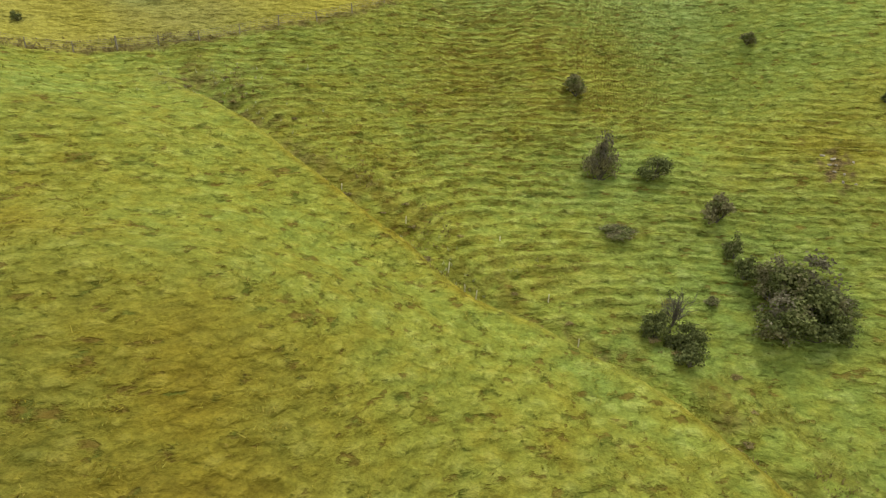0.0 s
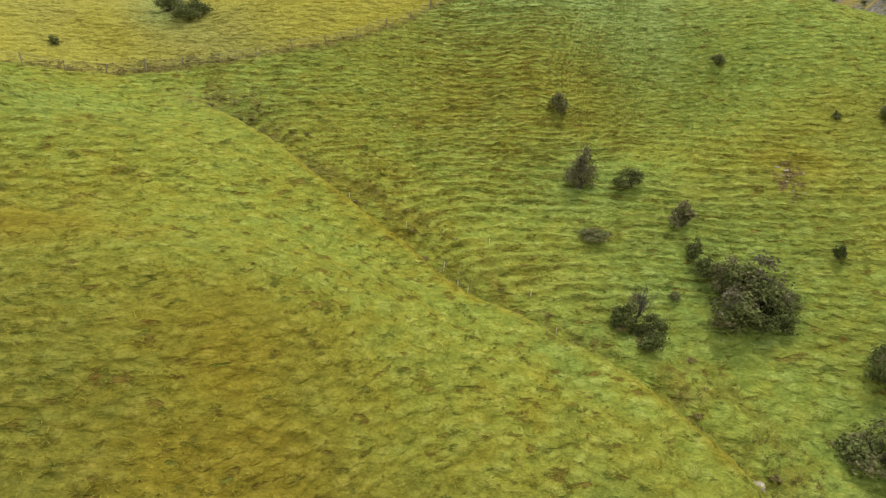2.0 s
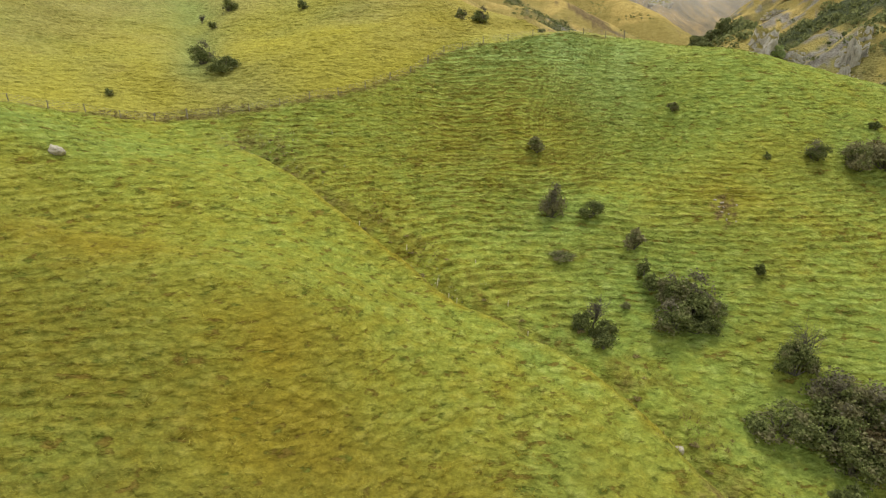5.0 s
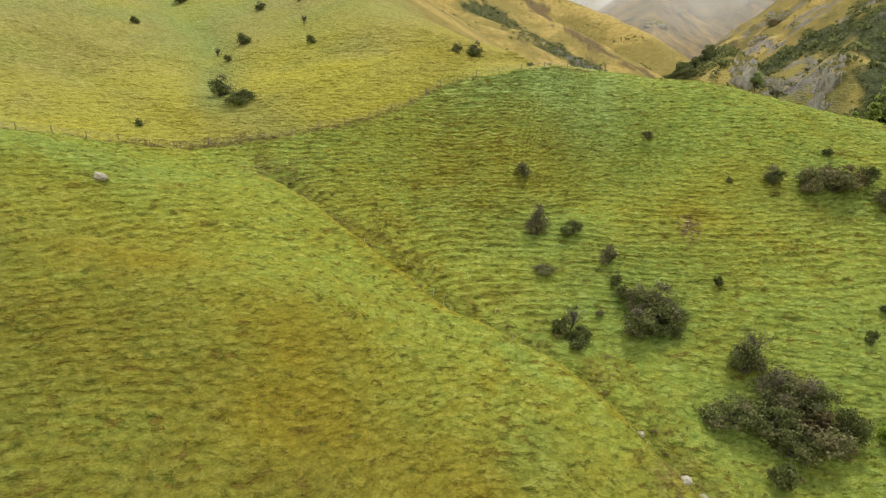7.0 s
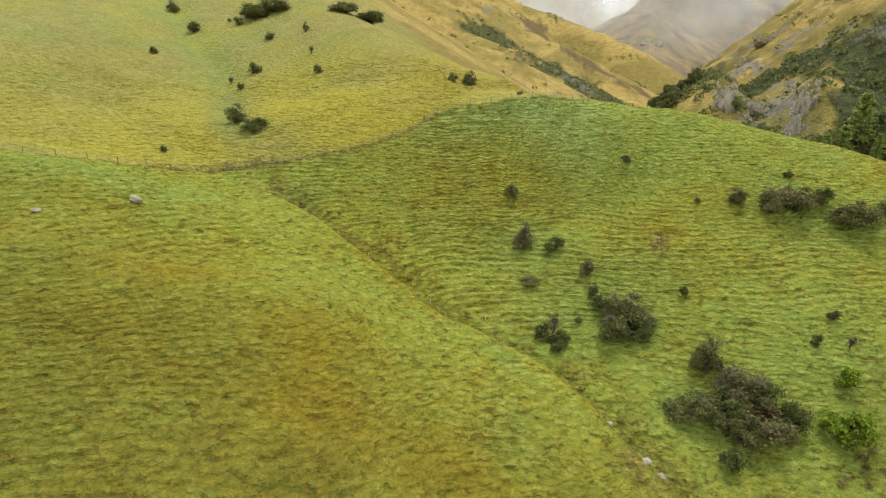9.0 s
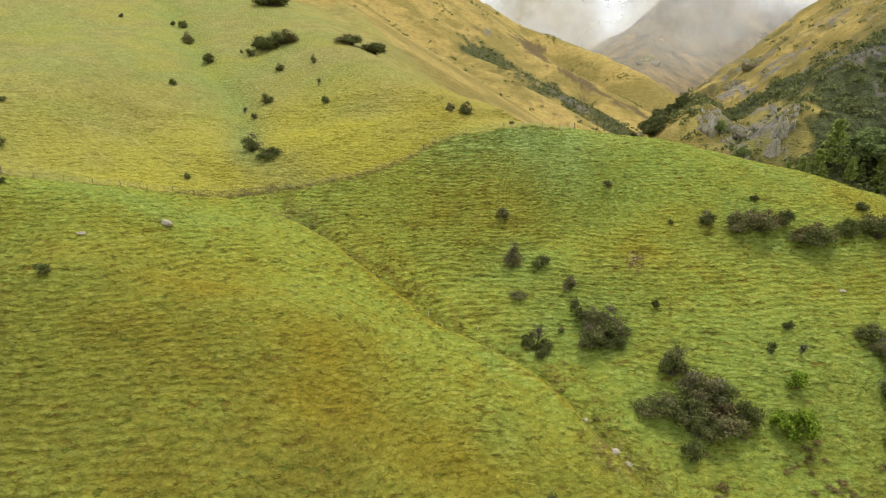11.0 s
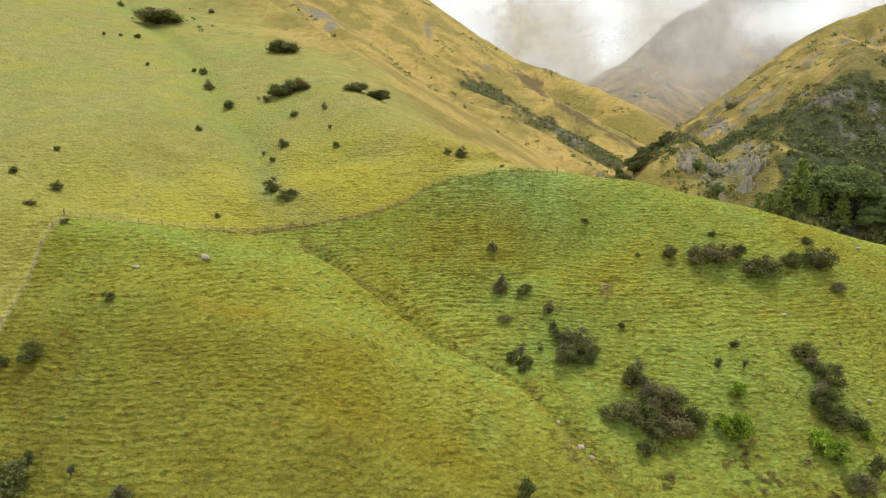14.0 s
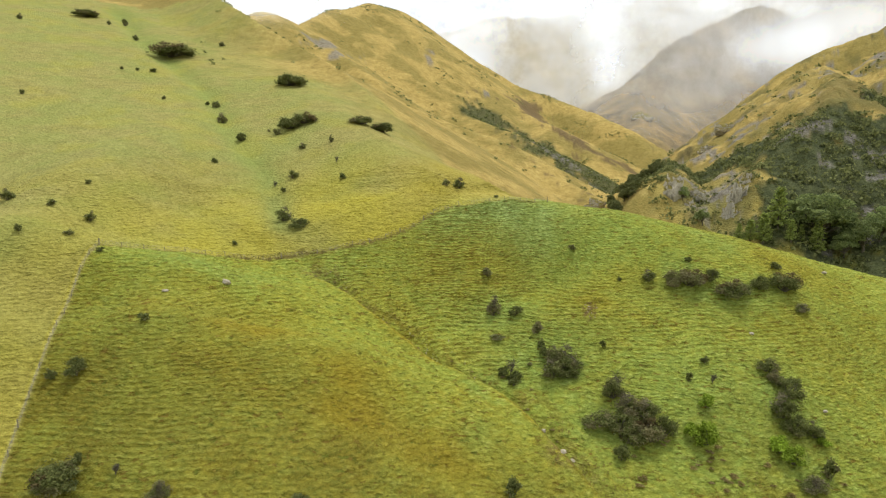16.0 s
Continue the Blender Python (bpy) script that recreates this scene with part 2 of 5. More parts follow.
# ---- materials ----
class Nodes:
    """A small helper to write a node material line by line."""

    def __init__(self, name):
        self.mat = bpy.data.materials.new(name)
        self.mat.use_nodes = True
        self.tree = self.mat.node_tree
        self.bsdf = self.tree.nodes["Principled BSDF"]
        self.out = self.tree.nodes["Material Output"]

    def node(self, kind, **settings):
        n = self.tree.nodes.new(kind)
        for key, value in settings.items():
            setattr(n, key, value)
        return n

    def link(self, a, b):
        self.tree.links.new(a, b)

    def put(self, value, socket):
        if isinstance(value, bpy.types.NodeSocket):
            self.link(value, socket)
        else:
            socket.default_value = value

    def place(self):
        return self.node("ShaderNodeTexCoord").outputs["Object"]

    def world_place(self):
        return self.node("ShaderNodeNewGeometry").outputs["Position"]

    def noise(self, scale, detail=4.0, rough=0.55, vector=None, stretch=None):
        n = self.node("ShaderNodeTexNoise")
        n.inputs["Scale"].default_value, n.inputs["Detail"].default_value, n.inputs["Roughness"].default_value = scale, detail, rough
        v = vector or self.world_place()
        if stretch:
            m = self.node("ShaderNodeMapping")
            m.inputs["Scale"].default_value = stretch
            self.link(v, m.inputs["Vector"])
            v = m.outputs["Vector"]
        self.link(v, n.inputs["Vector"])
        return n.outputs["Fac"]

    def ramp(self, value, stops):
        n = self.node("ShaderNodeValToRGB")
        e = n.color_ramp.elements
        while len(e) < len(stops):
            e.new(0.5)
        for item, (position, color) in zip(e, stops):
            item.position, item.color = position, (*color, 1) if len(color) == 3 else color
        self.link(value, n.inputs["Fac"])
        return n.outputs["Color"]

    def step(self, value, lo, hi):
        n = self.node("ShaderNodeMapRange", interpolation_type="SMOOTHSTEP")
        n.inputs["From Min"].default_value, n.inputs["From Max"].default_value = lo, hi
        self.link(value, n.inputs["Value"])
        return n.outputs["Result"]

    def mix(self, factor, a, b, blend="MIX"):
        n = self.node("ShaderNodeMix", data_type="RGBA", blend_type=blend)
        self.put(factor, n.inputs["Factor"])
        self.put((*a, 1) if isinstance(a, tuple) else a, n.inputs["A"])
        self.put((*b, 1) if isinstance(b, tuple) else b, n.inputs["B"])
        return n.outputs["Result"]

    def calc(self, operation, a, b=0.0):
        n = self.node("ShaderNodeMath", operation=operation)
        self.put(a, n.inputs[0])
        self.put(b, n.inputs[1])
        return n.outputs["Value"]

    def cells(self, scale, stretch, warp=0.3):
        """Uneven cells: the distance from each one's middle, and a value of its own."""
        place = self.node("ShaderNodeMapping")
        place.inputs["Scale"].default_value = stretch
        self.link(self.world_place(), place.inputs["Vector"])
        wobble = self.node("ShaderNodeTexNoise")
        wobble.inputs["Scale"].default_value, wobble.inputs["Detail"].default_value = 2.2, 3.0
        self.link(place.outputs["Vector"], wobble.inputs["Vector"])
        shift = self.node("ShaderNodeVectorMath", operation="MULTIPLY_ADD")
        self.link(wobble.outputs["Color"], shift.inputs[0])
        shift.inputs[1].default_value = (warp, warp, warp)
        self.link(place.outputs["Vector"], shift.inputs[2])
        n = self.node("ShaderNodeTexVoronoi")
        n.inputs["Scale"].default_value = scale
        self.link(shift.outputs["Vector"], n.inputs["Vector"])
        value = self.node("ShaderNodeSeparateXYZ")
        self.link(n.outputs["Color"], value.inputs[0])
        return n.outputs["Distance"], value.outputs["X"]

    def attribute(self, name):
        return self.node("ShaderNodeAttribute", attribute_name=name).outputs["Fac"]

    def let_through(self, color, amount):
        """Thin leaves pass some of the light that falls on their other side."""
        thin, both = self.node("ShaderNodeBsdfTranslucent"), self.node("ShaderNodeMixShader")
        self.link(color, thin.inputs["Color"])
        both.inputs[0].default_value = amount
        self.link(self.bsdf.outputs[0], both.inputs[1])
        self.link(thin.outputs[0], both.inputs[2])
        self.link(both.outputs[0], self.out.inputs["Surface"])
        return self.mat

    def finish(self, color, rough=0.9, bump=None, depth=0.05, specular=0.25):
        self.put((*color, 1) if isinstance(color, tuple) else color, self.bsdf.inputs["Base Color"])
        self.put(rough, self.bsdf.inputs["Roughness"])
        self.bsdf.inputs["Specular IOR Level"].default_value = specular
        if bump is not None:
            b = self.node("ShaderNodeBump")
            b.inputs["Distance"].default_value = depth
            self.link(bump, b.inputs["Height"])
            self.link(b.outputs["Normal"], self.bsdf.inputs["Normal"])
        return self.mat


def ground_material():
    m = Nodes("pasture_and_tussock")
    paddock, gold, lush, rock, scrub, bare, bank, fern, stony, dryness = (m.attribute(k) for k in ("paddock", "gold", "lush", "rock", "scrub", "bare", "bank", "fern", "stony", "warm"))
    cut, crown = m.attribute("cut"), m.attribute("crown")
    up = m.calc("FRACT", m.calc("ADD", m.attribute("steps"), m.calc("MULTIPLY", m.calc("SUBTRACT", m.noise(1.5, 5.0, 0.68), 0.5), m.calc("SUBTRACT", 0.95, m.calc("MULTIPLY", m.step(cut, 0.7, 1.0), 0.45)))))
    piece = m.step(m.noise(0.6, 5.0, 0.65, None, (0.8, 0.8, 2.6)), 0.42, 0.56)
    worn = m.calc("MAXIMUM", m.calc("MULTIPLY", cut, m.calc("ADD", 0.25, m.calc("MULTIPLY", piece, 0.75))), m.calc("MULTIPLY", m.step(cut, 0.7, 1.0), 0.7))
    # Riser fronts are painted dark: dead grass, and shade put into the colour.
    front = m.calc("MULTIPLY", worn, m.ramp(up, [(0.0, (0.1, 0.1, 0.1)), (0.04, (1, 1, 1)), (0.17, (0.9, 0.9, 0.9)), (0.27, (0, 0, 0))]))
    # Track lips are painted pale, as if catching light above the dark fronts.
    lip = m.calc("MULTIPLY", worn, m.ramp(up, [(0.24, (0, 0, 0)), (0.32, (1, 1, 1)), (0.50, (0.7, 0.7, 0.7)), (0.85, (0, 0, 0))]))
    broad_patch, patch = m.noise(0.045, 3.0), m.noise(0.22, 4.0)
    clump, fine = m.noise(1.3, 5.0, 0.6, None, (0.8, 0.8, 1.8)), m.noise(4.4, 6.0, 0.75, None, (0.8, 1.0, 1.8))
    tuft = m.noise(0.75, 4.0, 0.55, None, (0.8, 1.0, 1.9))
    gap, own = m.cells(1.25, (0.72, 0.9, 1.9), 0.5)
    mound = m.step(gap, 0.72, 0.12)
    # Paler on tussock tops and darker in the gaps: shading put into the colour.
    tone = m.calc("ADD", m.calc("ADD", m.calc("MULTIPLY", crown, 0.16), m.calc("MULTIPLY", clump, 0.50)), m.calc("ADD", m.calc("MULTIPLY", mound, 0.16), m.calc("MULTIPLY", own, 0.16)))
    # Short dark strokes painted in place of the small shadows under tufts.
    shade_dash = m.step(m.calc("ADD", m.noise(1.0, 5.0, 0.62, None, (0.62, 0.9, 2.4)), m.calc("MULTIPLY", m.calc("SUBTRACT", patch, 0.5), 0.25)), 0.575, 0.655)
    grass = m.ramp(tone, [(0.24, (0.211, 0.247, 0.034)), (0.47, (0.3, 0.346, 0.052)), (0.72, (0.417, 0.455, 0.094))])
    warm = m.ramp(tone, [(0.24, (0.239, 0.191, 0.018)), (0.47, (0.342, 0.285, 0.026)), (0.72, (0.456, 0.393, 0.059))])
    fresh = m.ramp(tone, [(0.24, (0.143, 0.217, 0.043)), (0.47, (0.227, 0.326, 0.069)), (0.72, (0.352, 0.453, 0.13))])
    field = m.mix(m.calc("MULTIPLY", m.step(tuft, 0.50, 0.36), 0.32), grass, fresh)
    field = m.mix(m.calc("MULTIPLY", m.step(tuft, 0.50, 0.66), 0.35), field, warm)
    field = m.mix(dryness, field, warm)
    field = m.mix(m.calc("MULTIPLY", m.step(patch, 0.5, 0.68), 0.3), field, warm)
    field = m.mix(lush, field, m.mix(m.calc("MULTIPLY", m.step(tuft, 0.48, 0.62), 0.4), fresh, grass))
    field = m.mix(m.calc("MULTIPLY", m.attribute("mint"), 0.75), field, m.ramp(tone, [(0.24, (0.230, 0.330, 0.090)), (0.72, (0.500, 0.640, 0.240))]))
    # Rank grass colour; also darkens the lower spur in place of slope shade.
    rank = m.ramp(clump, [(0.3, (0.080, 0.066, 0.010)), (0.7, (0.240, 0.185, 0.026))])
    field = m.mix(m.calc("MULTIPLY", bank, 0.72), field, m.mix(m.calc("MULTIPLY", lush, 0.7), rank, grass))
    # Dead-grass brown for the fronts, kept dark enough to carry their shade.
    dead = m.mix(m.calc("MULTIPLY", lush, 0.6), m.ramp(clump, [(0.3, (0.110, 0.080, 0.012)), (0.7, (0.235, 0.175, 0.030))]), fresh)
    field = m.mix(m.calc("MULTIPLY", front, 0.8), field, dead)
    field = m.mix(m.calc("MULTIPLY", shade_dash, 0.8), field, m.mix(m.step(tuft, 0.42, 0.54), m.mix(lush, (0.125, 0.150, 0.020), (0.100, 0.145, 0.024)), (0.185, 0.125, 0.024)))
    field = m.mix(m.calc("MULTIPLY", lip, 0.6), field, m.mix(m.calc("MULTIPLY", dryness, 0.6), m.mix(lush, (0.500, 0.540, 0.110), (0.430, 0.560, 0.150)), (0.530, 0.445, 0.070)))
    hill = m.ramp(m.calc("ADD", m.calc("MULTIPLY", clump, 0.6), m.calc("MULTIPLY", patch, 0.4)),
                  [(0.3, (0.198, 0.184, 0.058)), (0.5, (0.326, 0.304, 0.094)), (0.7, (0.440, 0.405, 0.140))])
    hill = m.mix(m.step(broad_patch, 0.40, 0.6), m.mix(0.3, hill, fresh), hill)
    straw = m.ramp(clump, [(0.3, (0.330, 0.292, 0.032)), (0.7, (0.510, 0.455, 0.066))])
    hill = m.mix(dryness, m.mix(m.calc("MULTIPLY", lush, 0.45), hill, fresh), straw)
    color = m.mix(paddock, hill, field)
    dry = m.ramp(m.calc("ADD", m.calc("MULTIPLY", patch, 0.5), m.calc("MULTIPLY", m.noise(0.6, 6.0, 0.65), 0.5)),
                 [(0.3, (0.240, 0.178, 0.055)), (0.5, (0.460, 0.342, 0.104)), (0.7, (0.600, 0.470, 0.172))])
    dry = m.mix(m.step(m.noise(0.025, 4.0), 0.42, 0.58), dry, m.mix(0.5, dry, (0.15, 0.145, 0.035)))
    color = m.mix(gold, color, dry)
    bracken = m.ramp(m.noise(0.5, 6.0, 0.65), [(0.3, (0.070, 0.048, 0.026)), (0.7, (0.215, 0.150, 0.075))])
    color = m.mix(fern, color, bracken)
    heights = m.ramp(m.noise(0.022, 9.0, 0.72), [(0.3, (0.115, 0.105, 0.080)), (0.5, (0.250, 0.200, 0.120)), (0.7, (0.420, 0.300, 0.140))])
    color = m.mix(stony, color, heights)
    brush = m.ramp(m.noise(0.35, 7.0, 0.7), [(0.3, (0.040, 0.050, 0.024)), (0.55, (0.090, 0.105, 0.045)), (0.75, (0.160, 0.165, 0.070))])
    color = m.mix(scrub, color, brush)
    stone = m.ramp(m.noise(0.5, 9.0, 0.72), [(0.3, (0.085, 0.078, 0.062)), (0.5, (0.23, 0.215, 0.185)), (0.75, (0.40, 0.375, 0.33))])
    color = m.mix(rock, color, stone)
    soil = m.ramp(fine, [(0.3, (0.095, 0.068, 0.022)), (0.7, (0.26, 0.195, 0.070))])
    color = m.mix(m.calc("MULTIPLY", bare, m.step(m.noise(0.9, 5.0), 0.38, 0.6)), color, soil)
    color = m.mix(m.calc("MULTIPLY", m.attribute("trodden"), 0.6), color, m.ramp(clump, [(0.3, (0.340, 0.310, 0.130)), (0.7, (0.600, 0.560, 0.280))]))
    speck = m.ramp(fine, [(0.33, (0.64, 0.65, 0.62)), (0.67, (1.30, 1.29, 1.32))])
    color = m.mix(0.85, color, speck, "MULTIPLY")
    return m.finish(color, 0.95, m.calc("ADD", m.calc("MULTIPLY", fine, 1.0), m.calc("ADD", m.calc("MULTIPLY", clump, 1.6), m.calc("ADD", m.calc("MULTIPLY", mound, 1.3), m.calc("SUBTRACT", m.calc("MULTIPLY", lip, 1.5), m.calc("MULTIPLY", shade_dash, 0.9))))), 0.20, 0.08)


M_GROUND = ground_material()

def leaf_material(name, dark, mid, light, rough=0.75, withered=None):
    m = Nodes(name)
    leaf = m.node("ShaderNodeNewGeometry").outputs["Random Per Island"]
    each = m.node("ShaderNodeObjectInfo").outputs["Random"]
    clump = m.noise(0.9, 3.0, 0.5, m.place(), (3.0, 3.0, 3.0))
    tone = m.calc("ADD", m.calc("MULTIPLY", leaf, 0.55), m.calc("MULTIPLY", clump, 0.45))
    color = m.ramp(tone, [(0.25, dark), (0.5, mid), (0.8, light)])
    if withered:
        streak = m.noise(1.4, 3.0, 0.55, m.place(), (2.0, 2.0, 2.0))
        color = m.mix(m.calc("MULTIPLY", m.step(m.calc("ADD", streak, m.calc("MULTIPLY", m.calc("SUBTRACT", each, 0.5), 0.35)), 0.50, 0.66), 0.6), color, m.ramp(leaf, [(0.0, withered[0]), (1.0, withered[1])]))
    value = m.calc("ADD", 0.8, m.calc("MULTIPLY", each, 0.45))
    n = m.node("ShaderNodeHueSaturation")
    m.link(color, n.inputs["Color"])
    m.link(value, n.inputs["Value"])
    m.finish(n.outputs["Color"], rough, None, 0, 0.05)
    return m.let_through(n.outputs["Color"], 0.4)


def plain_material(name, dark, light, scale, rough=0.85, detail=6.0, depth=0.02, stretch=None, metal=0.0):
    m = Nodes(name)
    grain = m.noise(scale, detail, 0.65, m.place(), stretch)
    m.bsdf.inputs["Metallic"].default_value = metal
    return m.finish(m.ramp(grain, [(0.3, dark), (0.7, light)]), rough, grain, depth, 0.25)


def stone_material(name, dark, mid, light, scale):
    m = Nodes(name)
    big, fine = m.noise(scale, 8.0, 0.7), m.noise(scale * 7, 6.0, 0.65)
    streak = m.noise(scale * 1.5, 5.0, 0.6, None, (1.0, 1.0, 0.15))
    color = m.ramp(big, [(0.28, dark), (0.5, mid), (0.72, light)])
    color = m.mix(m.calc("MULTIPLY", m.step(streak, 0.5, 0.68), 0.55), color, dark)
    lichen = m.step(m.noise(scale * 2.2, 4.0), 0.56, 0.68)
    color = m.mix(m.calc("MULTIPLY", lichen, 0.5), color, (0.30, 0.27, 0.13))
    return m.finish(color, 0.9, m.calc("ADD", fine, m.calc("MULTIPLY", big, 2.0)), 0.3 / scale * 0.15, 0.2)


M_DARK_LEAF = leaf_material("dark_shrub_leaves", (0.088, 0.104, 0.036), (0.172, 0.196, 0.064), (0.285, 0.310, 0.110), withered=((0.125, 0.100, 0.062), (0.300, 0.240, 0.150)))
M_BROWN_LEAF = leaf_material("browned_shrub_leaves", (0.085, 0.066, 0.034), (0.165, 0.130, 0.060), (0.26, 0.215, 0.095))
M_GREY_LEAF = leaf_material("grey_twiggy_shrub", (0.105, 0.094, 0.056), (0.185, 0.168, 0.104), (0.28, 0.258, 0.170))
M_FRESH_LEAF = leaf_material("fresh_green_leaves", (0.130, 0.190, 0.024), (0.290, 0.410, 0.045), (0.470, 0.600, 0.090))
M_TREE_LEAF = leaf_material("valley_tree_leaves", (0.088, 0.104, 0.042), (0.168, 0.188, 0.072), (0.290, 0.305, 0.120))
M_WOOD_LEAF = leaf_material("broadleaf_tree_leaves", (0.130, 0.172, 0.072), (0.240, 0.300, 0.112), (0.370, 0.430, 0.160))
M_PINE_LEAF = leaf_material("conifer_needles", (0.125, 0.165, 0.046), (0.250, 0.310, 0.080), (0.410, 0.475, 0.130))
M_BARK = plain_material("grey_bark", (0.055, 0.050, 0.034), (0.19, 0.17, 0.122), 6.0, 0.9, 6.0, 0.02, (1, 1, 0.2))
M_POST = plain_material("weathered_fence_wood", (0.15, 0.13, 0.085), (0.36, 0.32, 0.225), 9.0, 0.9, 6.0, 0.01, (1, 1, 0.1))
M_WIRE = plain_material("dull_fence_wire", (0.16, 0.15, 0.14), (0.30, 0.29, 0.28), 20.0, 0.55, 3.0, 0.001, None, 0.8)
M_STAKE = plain_material("bleached_stake", (0.50, 0.45, 0.30), (0.78, 0.72, 0.52), 14.0, 0.7)
M_ROCK = stone_material("pale_lichened_boulder", (0.225, 0.20, 0.15), (0.40, 0.36, 0.275), (0.56, 0.51, 0.40), 1.6)


def crag_material():
    m = Nodes("grey_crag_with_grassy_ledges")
    big, fine = m.noise(0.22, 8.0, 0.7), m.noise(1.3, 6.0, 0.7)
    crack = m.noise(0.55, 6.0, 0.65, None, (1.0, 1.0, 0.22))
    color = m.ramp(big, [(0.3, (0.300, 0.278, 0.220)), (0.5, (0.500, 0.468, 0.385)), (0.7, (0.660, 0.625, 0.535))])
    color = m.mix(m.calc("MULTIPLY", m.step(crack, 0.52, 0.68), 0.65), color, (0.085, 0.078, 0.062))
    tilt = m.node("ShaderNodeSeparateXYZ")
    m.link(m.node("ShaderNodeNewGeometry").outputs["Normal"], tilt.inputs[0])
    ledge = m.step(m.calc("ADD", tilt.outputs["Z"], m.calc("MULTIPLY", m.noise(0.5, 5.0, 0.65), 0.9)), 0.86, 1.06)
    turf = m.ramp(fine, [(0.3, (0.130, 0.120, 0.030)), (0.7, (0.330, 0.270, 0.075))])
    color = m.mix(ledge, color, turf)
    return m.finish(color, 0.92, m.calc("ADD", fine, m.calc("MULTIPLY", crack, -3.0)), 0.5, 0.2)


M_CRAG = crag_material()


def tuft_material():
    m = Nodes("grass_tufts")
    blade = m.node("ShaderNodeNewGeometry").outputs["Random Per Island"]
    patch, tuft = m.noise(0.22, 4.0), m.noise(0.75, 4.0, 0.55, None, (0.8, 1.0, 1.9))
    green = m.ramp(blade, [(0.1, (0.170, 0.190, 0.020)), (0.5, (0.270, 0.295, 0.034)), (0.9, (0.400, 0.410, 0.075))])
    warm = m.ramp(blade, [(0.1, (0.205, 0.152, 0.012)), (0.5, (0.325, 0.252, 0.020)), (0.9, (0.450, 0.370, 0.055))])
    lush = m.ramp(blade, [(0.1, (0.105, 0.155, 0.022)), (0.5, (0.185, 0.265, 0.040)), (0.9, (0.300, 0.380, 0.085))])
    tone = m.attribute("tone")
    # Tufts on the lower spur darken too, following its painted shade.
    color = m.mix(m.calc("MULTIPLY", m.attribute("rank"), 0.3), green, m.ramp(blade, [(0.1, (0.100, 0.082, 0.012)), (0.9, (0.260, 0.205, 0.036))]))
    color = m.mix(m.calc("MULTIPLY", m.step(tuft, 0.50, 0.66), 0.35), color, warm)
    color = m.mix(m.attribute("warm"), color, warm)
    color = m.mix(m.attribute("lush"), color, lush)
    color = m.mix(m.calc("MULTIPLY", m.step(tone, 0.65, 1.0), 0.55), color, m.ramp(blade, [(0.1, (0.130, 0.092, 0.018)), (0.9, (0.330, 0.245, 0.055))]))
    color = m.mix(m.calc("MULTIPLY", m.step(tone, 0.35, 0.0), 0.5), color, lush)
    color = m.mix(m.calc("MULTIPLY", m.step(patch, 0.5, 0.68), 0.3), color, warm)
    m.finish(color, 0.85, None, 0, 0.1)
    return m.let_through(color, 0.3)


M_TUFT = tuft_material()
M_BRACKEN = leaf_material("dead_bracken", (0.170, 0.135, 0.058), (0.310, 0.250, 0.100), (0.44, 0.37, 0.16))
M_THISTLE = leaf_material("pale_thistles", (0.300, 0.310, 0.140), (0.470, 0.480, 0.250), (0.66, 0.66, 0.42))
M_RUSH = leaf_material("brown_rush_and_fern", (0.140, 0.108, 0.042), (0.280, 0.225, 0.080), (0.44, 0.37, 0.15))

# ---- the ground: one sheet to the horizon ----
FENCE_TOP = [(-63.4, 46.8), (-58, 51.2), (-50.8, 55.7), (-43.1, 58.5), (-38.2, 59.5), (-33.6, 61.2), (-24.4, 62.9), (-13, 66.4), (-7.7, 69.2), (-4.5, 72), (-1.2, 76.2), (2, 80.2), (6, 83.2), (11, 83.4), (18, 82), (23, 81.5), (27, 82.7), (33, 86)]
FENCE_SIDE = [(-63.4, 46.8), (-62.9, 40.2), (-62.2, 34.5), (-60.2, 27.3), (-58.8, 22), (-58.0, 17.2), (-57.0, 12.3), (-55.4, 6.5), (-52, -5), (-48, -18)]


# upper edge of the wood across the valley, and the bands of scrub and dead fern on the golden ridges
WOOD_EDGE = [(70, 185, 0), (100, 216, 0), (132, 236, 0), (150, 226, 0), (158, 206, 0), (172, 200, 0), (192, 214, 0), (214, 234, 0), (250, 250, 0), (330, 262, 0)]
SCRUB_BAND = [(42, 545, 0), (64, 519, 0), (82, 478, 0), (104, 439, 0), (123, 412, 0)]
FERN_BAND = [(116, 759, 0), (101, 625, 0), (131, 552, 0), (151, 521, 0), (177, 503, 0)]
# x, y, two half-widths and strength of the drier patches
WARM_SPOTS = [(-36, 37, 15, 5, 0.7), (-8, 17, 13, 6, 0.85), (-27, 20, 17, 6, 0.55), (-14, 23, 13, 5.5, 0.9), (-29, 31, 9, 4, 0.9), (-44, 33, 10, 5, 0.8), (4, 15, 13, 7, 0.9), (-4, 22, 7, 4, 0.6), (14, 64, 16, 6, 0.6), (33, 50, 6, 4, 0.8), (45, 56, 14, 5, 0.5), (11, 42, 8, 4, 0.5), (80, 66, 14, 7, 0.5)]


# the same for the greenest patches
LUSH_SPOTS = [(38, 67, 15, 9, 0.55), (23, 41, 13, 9, 0.75), (48, 27, 24, 14, 0.65), (26, 38, 6, 4, 0.9), (34, 26, 10, 7, 0.9), (62, 30, 8, 9, 0.8), (60, 55, 18, 5, 0.7), (16, 51, 8, 6, 0.8), (15, 36, 5, 4, 0.7), (-45, 47, 16, 6, 0.6), (30, 74, 22, 6, 0.6)]


def fence_line(x):
    xs, ys = [p[0] for p in FENCE_TOP], [p[1] for p in FENCE_TOP]
    return np.interp(x, xs, ys)


